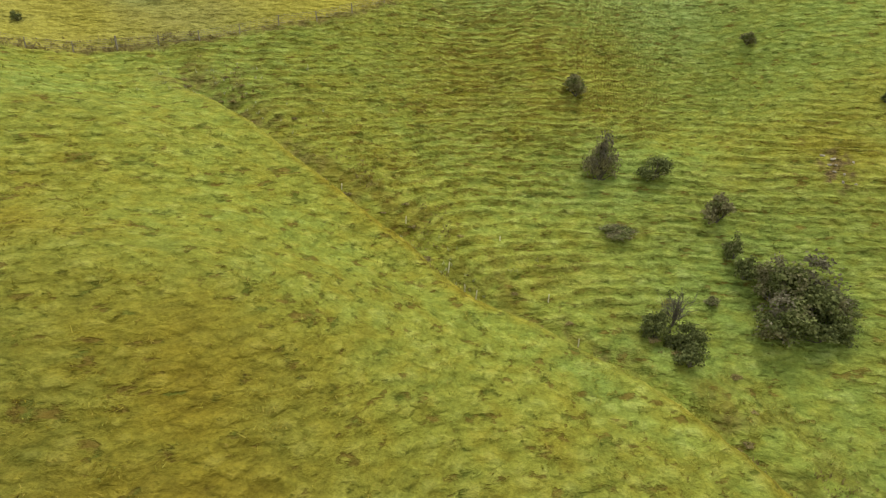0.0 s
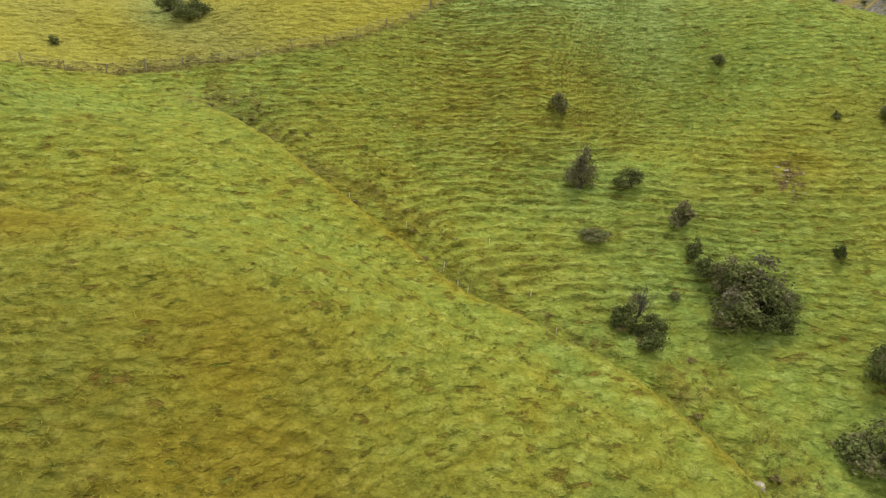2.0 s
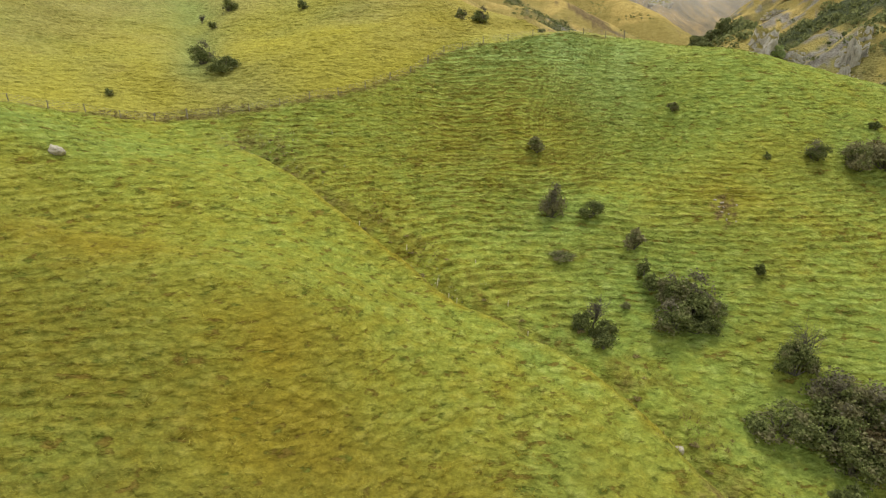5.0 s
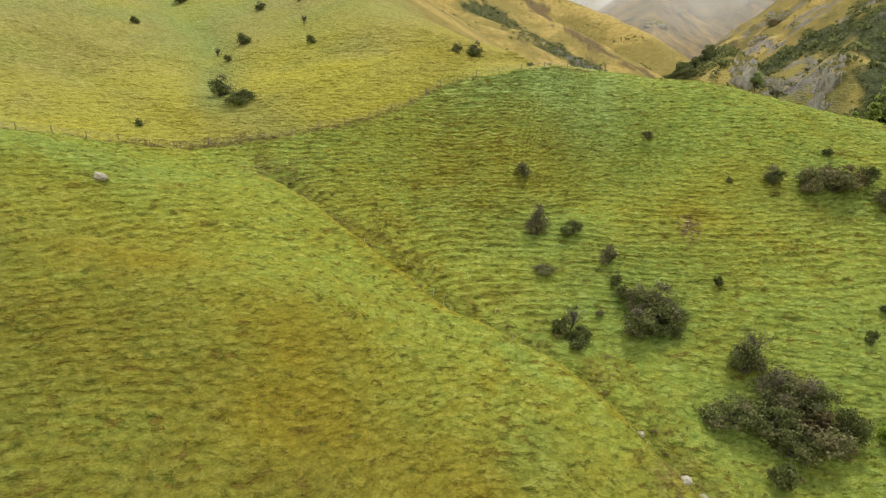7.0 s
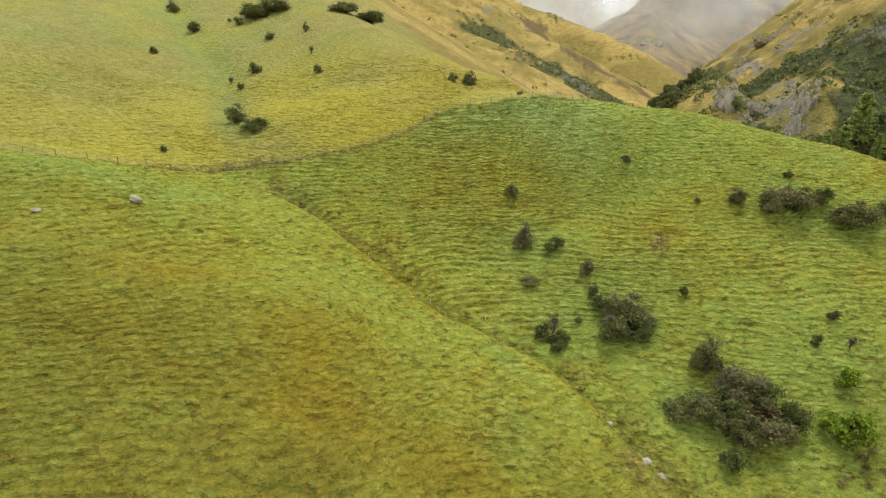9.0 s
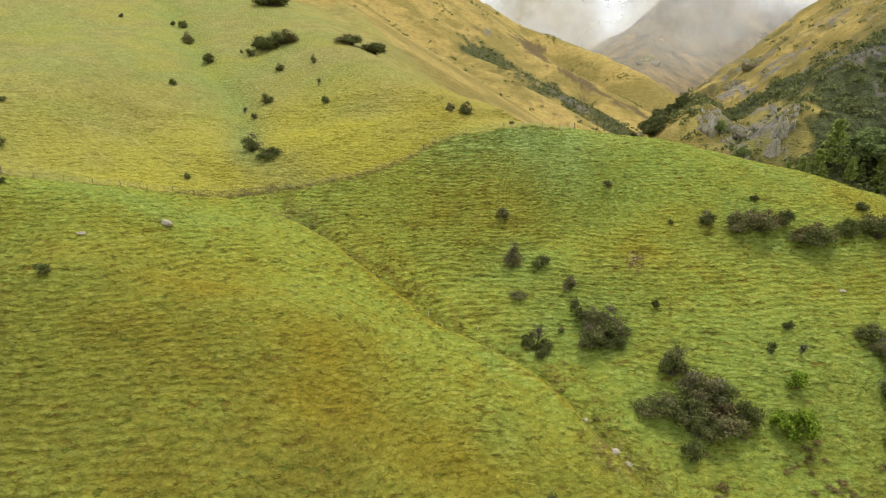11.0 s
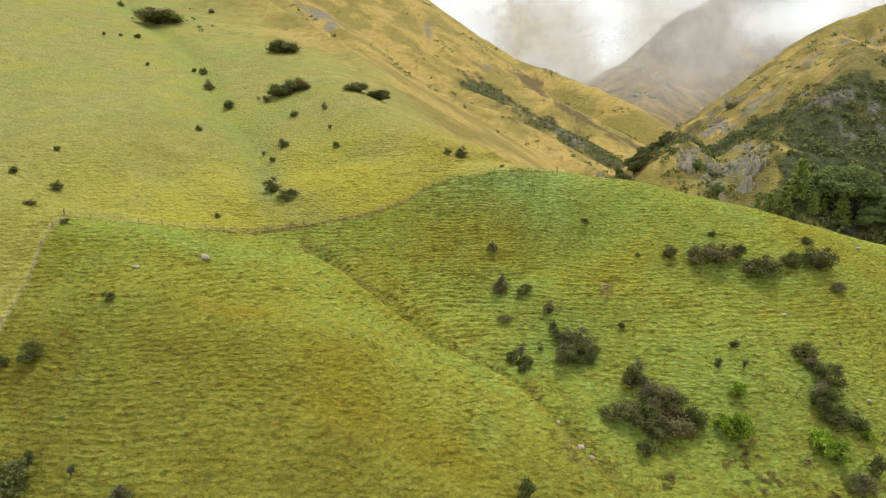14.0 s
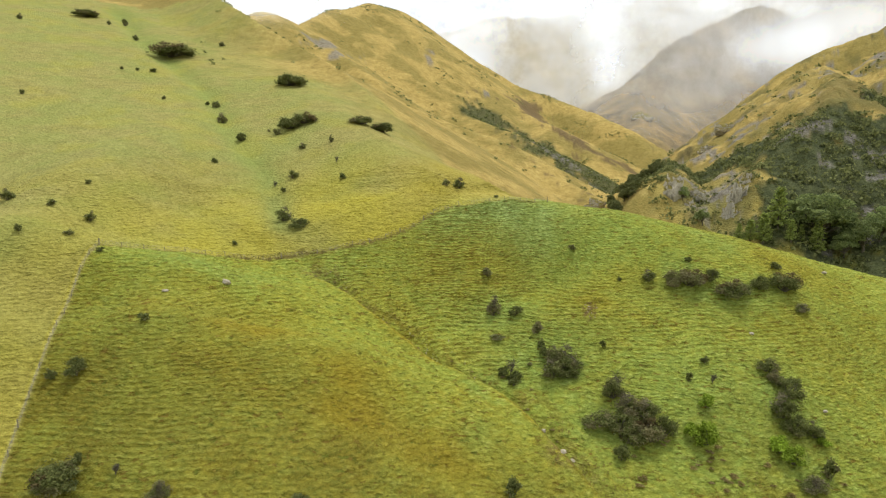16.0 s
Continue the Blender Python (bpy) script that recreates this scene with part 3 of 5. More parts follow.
def ring_steps(first, last, step):
    return list(np.arange(first, last, step))


def build_ground():
    cx, cy = 4.0, -78.0
    radii = ring_steps(1, 70, 4.0) + ring_steps(70, 78, 1.0) + ring_steps(78, 185, 0.2)
    while radii[-1] < 4700:
        radii.append(radii[-1] * 1.0125)
    turns = ring_steps(-180, -60, 3.0) + ring_steps(-60, -39, 0.6) + ring_steps(-39, 39.5, 0.128) + ring_steps(39.5, 60, 0.6) + ring_steps(60, 180.1, 3.0)
    turns = turns[:-1] + [180.0] if turns[-1] > 179 else turns + [180.0]
    rr, tt = np.meshgrid(np.array(radii), np.radians(np.array(turns)), indexing="ij")
    x, y = cx + rr * np.sin(tt), cy + rr * np.cos(tt)
    z = land(x, y)
    rows, cols = x.shape
    co = np.stack([x, y, z], -1).reshape(-1, 3).astype(np.float32)
    i = (np.arange(rows - 1)[:, None] * cols + np.arange(cols - 1)[None, :]).ravel()
    quads = np.stack([i, i + 1, i + cols + 1, i + cols], -1)[:, ::-1].astype(np.int32)
    me = bpy.data.meshes.new("ground")
    me.vertices.add(len(co))
    me.vertices.foreach_set("co", co.ravel())
    me.loops.add(quads.size)
    me.loops.foreach_set("vertex_index", quads.ravel())
    me.polygons.add(len(quads))
    me.polygons.foreach_set("loop_start", np.arange(0, quads.size, 4, dtype=np.int32))
    me.polygons.foreach_set("use_smooth", np.ones(len(quads), dtype=bool))
    me.update()
    r = np.hypot(x, y + 70)
    wob = layers(x, y, 14, 3, 71)
    bside = along(BACK_CREST, x, y)[1]
    in_paddock = (1 - smooth(y - fence_line(x), -0.6, 0.6)) * smooth(x - LEFT_FENCE(y), -0.6, 0.6)
    in_paddock = np.where(r > 320, 0, in_paddock)
    in_paddock = np.where((x > 27) & (y > 60), 1 - smooth(y, 120, 150), in_paddock)
    gold = np.maximum(smooth(bside + wob * 3, 2, 14) * smooth(y, 108, 125), smooth(r, 300, 330) * smooth(x + 0.4 * y, -40, 60))
    gold = np.maximum(gold, 0.4 * smooth(bside + 6 * wob, -45, 0) * smooth(y - fence_line(x), 1, 6) * smooth(x + 0.35 * y, -45, 5))
    gold = np.where(y > 400, 1.0, gold)
    gold = gold * (1 - 0.55 * np.exp(-(((x - 100) / 22) ** 2 + ((y - 155) / 26) ** 2)))
    d_hill = np.maximum(np.maximum(ridge(CRAG_TOE, x, y, 0.85), ridge(CRAG_HILL, x, y, 0.8)), np.maximum(ridge(CRAG_FLANK, x, y, 0.6), ridge(CRAG_SPUR, x, y, 0.7)))
    on_crag = smooth(z - d_hill, -9, -3) * smooth(x, 85, 105) * (r < 700) * (1 - smooth(z - d_hill, 4, 9))
    n1, n2, n3 = layers(x, y, 42, 5, 83), layers(x, y, 14, 4, 89), layers(x, y, 4, 3, 91)
    scrub = on_crag * np.maximum(smooth(WOOD(x, y, z), 0.0, 0.4), 0.5 * smooth(n2 + 0.5 * n3 + 0.4 * n1, 0.0, 0.7))
    scrub = np.maximum(scrub, 0.9 * BRUSH(x, y) * (r > 250) * (r < 900))
    toe = np.exp(-(((x - 100) / 22) ** 2 + ((y - 155) / 26) ** 2))
    rock = on_crag * smooth(0.3 * toe + 0.5 * layers(x, y, 26, 5, 97) + 0.7 * layers(x, y, 7, 4, 98), 0.45, 0.6) * 0.9
    ribbed = layers(x * 0.8 + y * 0.6, (y * 0.8 - x * 0.6) * 0.3, 9, 3, 99)
    rock = np.maximum(rock, 0.75 * smooth(np.exp(-((along(SCRUB_BAND, x, y)[1] + 2) / 24) ** 2) * (0.5 + ribbed), 0.5, 0.8) * (r > 300) * smooth(x, 40, 90))
    for wx, wy, wa, wb in ((-111, 520, 16, 26), (-96, 500, 10, 18), (-16, 642, 9, 16), (49, 632, 8, 12)):
        rock = np.maximum(rock, 0.8 * smooth(np.exp(-(((x - wx) / wa) ** 2 + ((y - wy) / wb) ** 2)) + 0.45 * n2, 0.45, 0.75) * (np.hypot(x - wx, y - wy) < 3 * wb))
    fern = 0.85 * smooth(0.35 * layers(x, y, 60, 5, 103) + 0.5 * n2 + 0.3 * n3 + 1.3 * np.exp(-(along(FERN_BAND, x, y)[1] / 17) ** 2), 0.55, 0.9) * smooth(r, 300, 380) * (1 - smooth(r, 1000, 1300)) * smooth(x, -40, 60)
    lush = smooth(layers(x, y, 18, 2, 101), 0.2, 0.8) * (0.25 + 0.35 * smooth(x, -5, 10))
    knoll = np.exp(-(((x - 18) / 16) ** 2 + ((y - 79) / 7) ** 2))
    hollow = np.exp(-(((x - 40) / 22) ** 2 + ((y - 30) / 10) ** 2))
    course = smooth(y, 62, 75) * np.exp(-(along(WATERCOURSE, x, y)[1] / (3 + 0.016 * y)) ** 2)
    for wx, wy, wa, wb, k in LUSH_SPOTS:
        lush = np.maximum(lush, k * np.exp(-(((x - wx) / wa) ** 2 + ((y - wy) / wb) ** 2)))
    lush = np.maximum(lush, 0.9 * course)
    lush = np.clip(np.maximum(lush, np.maximum(knoll, hollow * 0.5)), 0, 1)
    gside = along(GULLY, x, y)[1]
    in_gully = smooth(x, -30, -22) * (1 - smooth(x, 24, 30))
    bare = in_gully * np.exp(-((gside - 2.0) / 1.8) ** 2) * smooth(layers(x, y, 4.5, 2, 113), -0.1, 0.5) * 0.7
    fence_gap = np.minimum(np.abs(y - fence_line(x)) + 50 * (np.abs(x + 18) > 46), np.abs(x - LEFT_FENCE(y)) * 1.5 + 50 * (y > 46))
    bare = np.maximum(bare, np.where(np.abs(y - fence_line(x)) < 3, 0.8, 0.0) * np.exp(-(fence_gap / 0.6) ** 2))
    bare = np.maximum(bare, 0.7 * np.exp(-(((x + 22) / 5) ** 2 + ((y - 57) / 2.5) ** 2)))
    bare = np.maximum(bare, 0.9 * smooth(-np.hypot(x - 22, y - 17), -4.5, -1))
    bare = np.maximum(bare, 1.0 * smooth(np.exp(-(((x - 33.2 - 0.35 * (y - 49.2)) / 1.3) ** 2 + ((y - 49.2) / 2.6) ** 2)) + 0.35 * n3, 0.35, 0.7))
    level = broad(x, y)
    cut = worn_ground(x, y) * (1 - smooth(r, 185, 230))
    crown = np.clip(tussocks(x, y, level) + 0.12 * layers(x, y, 0.6, 2, 53), 0, 1) * (1 - smooth(r, 190, 240)) + 0.5 * smooth(r, 190, 240)
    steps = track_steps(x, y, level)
    trodden = np.exp(-((x - LEFT_FENCE(y) + 0.35) / 0.30) ** 2) * (y < 46.5) * (r < 150)
    # Lower spur darkened by colour, standing in for a slope turned from the sun.
    rank = RANK_SHADE(x, y)
    bank = 0.95 * rank * in_paddock
    bank = np.maximum(bank, 0.95 * np.exp(-(((x - 56) / 27) ** 2 + ((y - 14) / 14) ** 2)) * smooth(layers(x, y, 3.0, 3, 131), -0.7, 0.4))
    bank = np.maximum(bank, 0.85 * in_gully * np.exp(-((gside - 4.2) / 3.2) ** 2) * smooth(layers(x, y, 2.2, 3, 129), -0.2, 0.35))
    stony = smooth(r, 900, 1200) * (1 - 0.6 * smooth(r, 1900, 2300))
    warm = 0.25 * smooth(layers(x, y, 12, 3, 107), 0.1, 0.7)
    for wx, wy, wa, wb, k in WARM_SPOTS:
        warm = np.maximum(warm, k * np.exp(-(((x - wx) / wa) ** 2 + ((y - wy) / wb) ** 2)) * (0.9 + 0.6 * n2))
    warm = np.maximum(warm, 1.0 * np.exp(-((gside + 0.5) / 1.1) ** 2) * in_gully * (0.8 + 0.5 * n3))
    warm = np.maximum(warm, (1 - in_paddock) * (1 - smooth(y - fence_line(x), 15, 75)) * smooth(x, -95, -50) * (0.7 + 0.3 * n2) * (r < 320) * (1 - course))
    warm = np.maximum(warm, np.exp(-((x - LEFT_FENCE(y) + 0.6) / 0.6) ** 2) * (y < 46))
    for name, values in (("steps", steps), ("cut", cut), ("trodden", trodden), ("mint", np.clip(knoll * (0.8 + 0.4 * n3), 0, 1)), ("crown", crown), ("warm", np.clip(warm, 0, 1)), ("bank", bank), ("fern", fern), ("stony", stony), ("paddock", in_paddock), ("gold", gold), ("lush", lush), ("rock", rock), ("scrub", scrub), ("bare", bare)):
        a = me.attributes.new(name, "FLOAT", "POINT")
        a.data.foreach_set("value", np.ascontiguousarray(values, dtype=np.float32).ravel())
    me.materials.append(M_GROUND)
    ob = new("ground", me)
    return tagged(ob, "steep green sheep pasture with stock tracks, running up into golden tussock hills", "ground", kind="structure")


def WOOD(x, y, z):
    """Where the scrub of the valley side grows: below an uneven edge, but not on the craggy toe."""
    side = along(WOOD_EDGE, x, y)[1]
    toe = np.exp(-(((x - 107) / 15) ** 2 + ((y - 163) / 30) ** 2))
    return np.clip(-side / 16, -1, 0.8) + 0.6 * layers(x, y, 30, 4, 83) + 0.55 * layers(x, y, 9, 3, 89) - 1.0 * toe - 0.1


def RANK_SHADE(x, y):
    """Lower front spur: long browned grass, darkened to paint in its slope's shade."""
    return (1 - smooth(y + 0.25 * x + 3 * layers(x, y, 14, 3, 71), 2, 38)) * (0.62 + 0.38 * smooth(layers(x, y, 5, 3, 117), -1.0, 0.6))


def BRUSH(x, y):
    """Where scrub grows in a band down the golden ridges."""
    d = along(SCRUB_BAND, x, y)[1]
    return smooth(np.exp(-((d - 8) / 32) ** 2) * (1 + 0.6 * layers(x, y, 14, 4, 89)), 0.24, 0.62)


def LEFT_FENCE(y):
    ys, xs = [p[1] for p in FENCE_SIDE][::-1], [p[0] for p in FENCE_SIDE][::-1]
    return np.where(y > 46.8, -63.4, np.interp(y, ys, xs))


build_ground()

# ---- helpers for things ----
def mesh_from(name, co, faces, material, shade=False):
    me = bpy.data.meshes.new(name)
    co, faces = np.asarray(co, np.float32), np.asarray(faces, np.int32)
    me.vertices.add(len(co))
    me.vertices.foreach_set("co", co.ravel())
    me.loops.add(faces.size)
    me.loops.foreach_set("vertex_index", faces.ravel())
    me.polygons.add(len(faces))
    me.polygons.foreach_set("loop_start", np.arange(0, faces.size, faces.shape[1], dtype=np.int32))
    if shade:
        me.polygons.foreach_set("use_smooth", np.ones(len(faces), dtype=bool))
    me.update()
    me.materials.append(material)
    return me


def part(name, me, parent, label=""):
    ob = new(name, me)
    ob.parent = parent
    return tagged(ob, label)


def height(x, y):
    return float(land(np.array([x]), np.array([y]))[0])


def tubes(paths, sides=5):
    """Tapered limbs: each path is a list of (point, radius)."""
    co, faces = [], []
    for path in paths:
        base = len(co)
        for n, (p, r) in enumerate(path):
            q = path[min(n + 1, len(path) - 1)][0] - path[max(n - 1, 0)][0]
            q = q / (np.linalg.norm(q) + 1e-9)
            a = np.cross(q, (0.31, 0.95, 0.05))
            a = a / (np.linalg.norm(a) + 1e-9)
            b = np.cross(q, a)
            for k in range(sides):
                w = 2 * math.pi * k / sides
                co.append(p + r * (math.cos(w) * a + math.sin(w) * b))
        for n in range(len(path) - 1):
            for k in range(sides):
                i, j = base + n * sides + k, base + n * sides + (k + 1) % sides
                faces.append((i, j, j + sides, i + sides))
    return co, faces


def limb(rng, start, end, r0, r1, joints=4, bend=0.12):
    start, end = np.asarray(start, float), np.asarray(end, float)
    length = np.linalg.norm(end - start)
    path = []
    for k in range(joints + 1):
        s = k / joints
        p = start + (end - start) * s + rng.normal(0, bend * length * 0.4, 3) * (0 < s < 1)
        path.append((p, r0 + (r1 - r0) * s))
    return path


def leaves(rng, centres, outward, size, droop=0.0):
    """Small bent-out quads round the given centres, turned partly outwards."""
    n = len(centres)
    a = rng.normal(size=(n, 3))
    nrm = outward + 0.9 * rng.normal(size=(n, 3))
    nrm /= np.linalg.norm(nrm, axis=1)[:, None] + 1e-9
    a = np.cross(nrm, a)
    a /= np.linalg.norm(a, axis=1)[:, None] + 1e-9
    b = np.cross(nrm, a)
    s = size * rng.uniform(0.55, 1.35, n)[:, None]
    b[:, 2] -= droop
    co = np.stack([centres - a * s * 0.5 - b * s * 0.3, centres + a * s * 0.1 - b * s * 0.6, centres + a * s * 0.5 + b * s * 0.2, centres - a * s * 0.1 + b * s * 0.6], 1)
    return co.reshape(-1, 3), np.arange(4 * n).reshape(n, 4)


def crown_points(rng, lobes, count, hollow=0.42):
    """Points in the outer layer of a heap of rounded lobes (x, y, z, radius)."""
    lobes = np.asarray(lobes, float)
    weight = lobes[:, 3] ** 2
    pick = rng.choice(len(lobes), count, p=weight / weight.sum())
    d = rng.normal(size=(count, 3))
    d /= np.linalg.norm(d, axis=1)[:, None]
    d[:, 2] = np.where(d[:, 2] < -0.35, -d[:, 2], d[:, 2])
    rad = lobes[pick, 3] * (hollow + (1.12 - hollow) * rng.random(count) ** 0.6)
    return lobes[pick, :3] + d * rad[:, None], d


def make_shrub(seed, lobe_count, leaf_count, leaf_size, leaf_mat, name="shrub", spread=0.30, top=0.78, ragged=0.0, second=None):
    """A shrub one metre wide and one metre high, with its foot at the origin."""
    rng = np.random.default_rng(seed)
    root = new(name)
    lobes = []
    for k in range(lobe_count):
        w = 2 * math.pi * (k + rng.uniform(-0.3, 0.3)) / lobe_count * 2.4
        r = spread * math.sqrt(rng.uniform(0.05, 1.0))
        radius = rng.uniform(0.08, 0.19)
        z = radius * 0.7 + (top - radius * 0.7) * rng.uniform(0.0, 1.0) * (1 - 0.75 * (r / spread) ** 2)
        lobes.append((r * math.cos(w), r * math.sin(w), z, radius))
    centres, out = crown_points(rng, lobes, leaf_count)
    centres[:, 2] = np.maximum(centres[:, 2], 0.02)
    stray = rng.random(len(centres)) < ragged
    centres[stray] += out[stray] * rng.uniform(0.02, 0.13, (stray.sum(), 1))
    keep = layers(centres[:, 0] + centres[:, 2], centres[:, 1] - centres[:, 2], 0.14, 2, seed) > -0.5
    centres, out = centres[keep], out[keep]
    limbs = [limb(rng, (rng.uniform(-0.05, 0.05), rng.uniform(-0.05, 0.05), -0.04), (x, y, z), 0.022, 0.007) for x, y, z, r in lobes]
    part("stem", mesh_from("stem", *tubes(limbs), M_BARK), root)
    if second is None:
        part("crown", mesh_from("crown", *leaves(rng, centres, out, leaf_size), leaf_mat), root)
    else:
        odd = centres[:, 0] * 0.8 + centres[:, 2] * 0.7 + 0.25 * layers(centres[:, 0], centres[:, 1], 0.3, 2, seed + 5) > 0.52
        part("crown", mesh_from("crown", *leaves(rng, centres[~odd], out[~odd], leaf_size), leaf_mat), root)
        part("withered_crown", mesh_from("withered_crown", *leaves(rng, centres[odd], out[odd], leaf_size), second), root, "browned grey twigs and leaves")
    return root


def put(template, x, y, w, h, turn, lift=0.0, sink=0.03):
    m = Matrix.Translation((x, y, height(x, y) + lift - sink * h)) @ Matrix.Rotation(turn, 4, "Z") @ Matrix.Diagonal((w, w, h, 1))
    return copy_thing(template, m)


# ---- shrubs ----
FACE_SHRUBS = [
    (13.2, 61.4, 2.4, 2.6), (13.9, 51.6, 2.9, 4.5), (18.4, 50.7, 2.9, 2.6), (22.1, 45.6, 2.5, 2.7), (22.4, 42.7, 1.5, 2.3), (23.8, 36.6, 4.3, 3.5), (26.3, 36.3, 3.8, 2.7), (26.2, 38.4, 5.4, 4.3), (28.0, 38.0, 3.4, 2.3),
    (24.1, 39.7, 2.8, 3.5), (22.8, 41.0, 2.2, 2.2), (14.6, 35.9, 2.1, 2.6), (16.5, 35.4, 2.8, 2.4), (16.1, 33.6, 2.1, 1.7), (19.7, 39.3, 1.2, 1.0), (33.3, 68.8, 1.9, 1.6), (40.8, 56.0, 1.0, 1.1), (47.1, 56.7, 3.1, 2.8), (52.3, 56.6, 4.4, 4.4),
    (56.3, 57.2, 6.5, 4.7), (61.0, 58.2, 3.2, 3.5), (64.5, 54.4, 6.6, 4.5), (70.5, 56.0, 3.8, 3.5), (75.8, 56.2, 6.6, 5.0), (76.9, 62.3, 2.6, 2.0),
    (76.7, 51.2, 3.5, 1.9), (57.6, 62.2, 1.9, 1.4), (33.6, 40.6, 1.3, 1.6), (51.3, 37.0, 1.8, 1.4), (46.9, 32.9, 1.3, 2.6), (14.2, 45.7, 3.4, 0.9),
]
GULLY_SHRUBS = [
    (33.3, 31.4, 4.0, 4.4), (35.0, 28.0, 5.2, 4.4), (29.7, 26.3, 5.1, 3.5), (36.6, 23.7, 6.1, 4.5), (40.0, 24.2, 3.3, 4.3), (31.5, 19.9, 2.7, 3.5),
    (62.3, 36.4, 4.3, 3.3), (62.9, 34.0, 2.8, 2.8), (64.2, 31.8, 4.5, 4.7), (61.0, 28.1, 4.5, 4.5), (62.3, 26.0, 4.1, 3.8), (65.4, 26.1, 3.2, 3.0),
    (64.7, 20.1, 2.5, 3.8), (60.5, 17.4, 4.3, 2.6), (33.2, 25.6, 5.0, 4.0), (37.6, 26.8, 4.4, 4.2), (34.0, 22.9, 4.0, 3.4),
]
FRESH_SHRUBS = [(48.5, 28.4, 3.0, 2.8), (44.3, 24.1, 3.1, 3.1), (46.2, 22.9, 4.4, 4.8), (57.7, 22.6, 3.5, 4.4), (59.1, 21.1, 4.4, 3.7), (66.5, 25.0, 2.6, 2.4)]
FRONT_SHRUBS = [
    (13.4, 8.2, 2.4, 3.2), (-31.9, 1.3, 2.9, 2.7), (-46.5, 3.9, 6.1, 5.0), (-45.4, 6.7, 1.7, 2.2), (-13.9, 0.2, 2.3, 1.1), (-44.6, 25.6, 1.9, 1.9),
    (-52.2, 19.0, 3.5, 3.5), (-56.0, 18.7, 1.7, 1.9), (-61.8, 44.2, 1.5, 1.2),
]
HILL_SHRUBS = [
    (-43.3, 64.5, 1.3, 1.2), (-35.8, 78.7, 4.1, 3.8), (-31.1, 73.2, 5.0, 3.1), (-25.1, 102.0, 2.3, 2.0), (-40.7, 107.7, 2.8, 3.1), (-41.7, 100.2, 1.7, 2.0),
    (-67.2, 142.7, 4.2, 3.8), (-80.7, 162.1, 3.7, 4.2), (-90.5, 182.5, 3.3, 3.6), (-94.2, 183.0, 2.1, 2.1), (-33.6, 130.6, 1.7, 2.7), (-42.9, 129.7, 2.9, 2.1),
    (-52.1, 149.6, 8.5, 5.6), (-47.1, 152.6, 8.6, 5.2), (-55.4, 144.9, 2.7, 3.1), (-59.1, 148.2, 1.3, 1.3), (-66.0, 210.0, 12.6, 7.1), (-142.3, 261.6, 21.5, 9.5),
    (-65.7, 113.3, 2.2, 1.8), (-26.3, 150.9, 8.4, 3.8), (-19.1, 150.4, 8.3, 4.6),
]
HIGH_SHRUBS = [
    (4.2, 97.5, 2.5, 2.5), (7.7, 98.5, 3.5, 3.2), (-79.2, 71.5, 1.5, 1.4), (-79.5, 58.2, 2.0, 1.6), (-71.3, 57.7, 2.4, 2.4), (-91.5, 62.1, 2.8, 2.8),
    (-76.1, 43.0, 1.6, 1.6), (-69.1, 46.7, 2.1, 1.2), (-226.2, 329.2, 15.1, 6.2), (-109.2, 176.9, 1.8, 1.8), (-132.4, 218.4, 3.0, 2.4), (-177.8, 294.5, 3.5, 3.5),
    (-205.2, 336.4, 4.4, 6.0), (-130.5, 302.8, 3.8, 2.7), (-150.4, 154.6, 1.8, 2.6), (-239.6, 286.8, 3.3, 3.7), (-204.2, 315.2, 2.5, 3.0), (-138.9, 216.2, 1.8, 1.8),
    (-144.6, 213.3, 1.8, 1.8), (19.4, 148.3, 2.1, 1.9), (17.2, 87.0, 1.4, 0.9),
]


def plant_shrubs():
    big = [make_shrub(s, 30, 7600, 0.039, M_DARK_LEAF, spread=0.40, ragged=0.25, second=M_BROWN_LEAF) for s in (3, 4)]
    middle = [make_shrub(s, 18, 4700, 0.040, M_DARK_LEAF, spread=0.38, top=0.86, ragged=0.35) for s in (11, 12, 13)]
    browned = [make_shrub(s, 18, 4700, 0.039, M_DARK_LEAF, spread=0.38, top=0.82, ragged=0.35, second=M_GREY_LEAF) for s in (15, 16)]
    small = [make_shrub(s, 9, 1100, 0.078, M_DARK_LEAF, spread=0.33, top=0.86, ragged=0.45) for s in (21, 22, 23)]
    fresh = [make_shrub(s, 10, 3400, 0.055, M_FRESH_LEAF, spread=0.33, top=0.82, ragged=0.2) for s in (31, 32)]
    rng = np.random.default_rng(5)
    for rows, group, where in ((FACE_SHRUBS, "shrubs on the far face", "on the pasture"), (GULLY_SHRUBS, "shrubs in the hollow", "in the damp hollow"),
                               (FRESH_SHRUBS, "fresh green shrubs", "in the damp hollow"), (FRONT_SHRUBS, "shrubs on the front spur", "on the front spur"),
                               (HILL_SHRUBS, "shrubs on the yellow hill", "on the yellow hill"), (HIGH_SHRUBS, "shrubs on the yellow hill", "on the yellow hill")):
        for n, (x, y, w, h) in enumerate(rows):
            if rows is FRESH_SHRUBS:
                kind, look_of = fresh, "bright fresh green leafy shrub"
            elif w > 5.5:
                kind, look_of = big, "large dense dark green shrub with browned patches"
            elif w > 2.7:
                kind, look_of = (browned if n % 2 == 1 else middle), "rounded dark green shrub"
                if kind is browned:
                    look_of = "dark shrub with a withered grey-brown top"
            else:
                kind, look_of = small, "small scrubby dark green shrub"
            ob = put(kind[n % len(kind)], x, y, w * 1.05, h * 1.05, rng.uniform(0, 6.28))
            tagged(ob, look_of + " " + where, "shrub", group)
    for ob in big + middle + browned + small + fresh:
        for child in list(ob.children):
            bpy.data.objects.remove(child)
        bpy.data.objects.remove(ob)


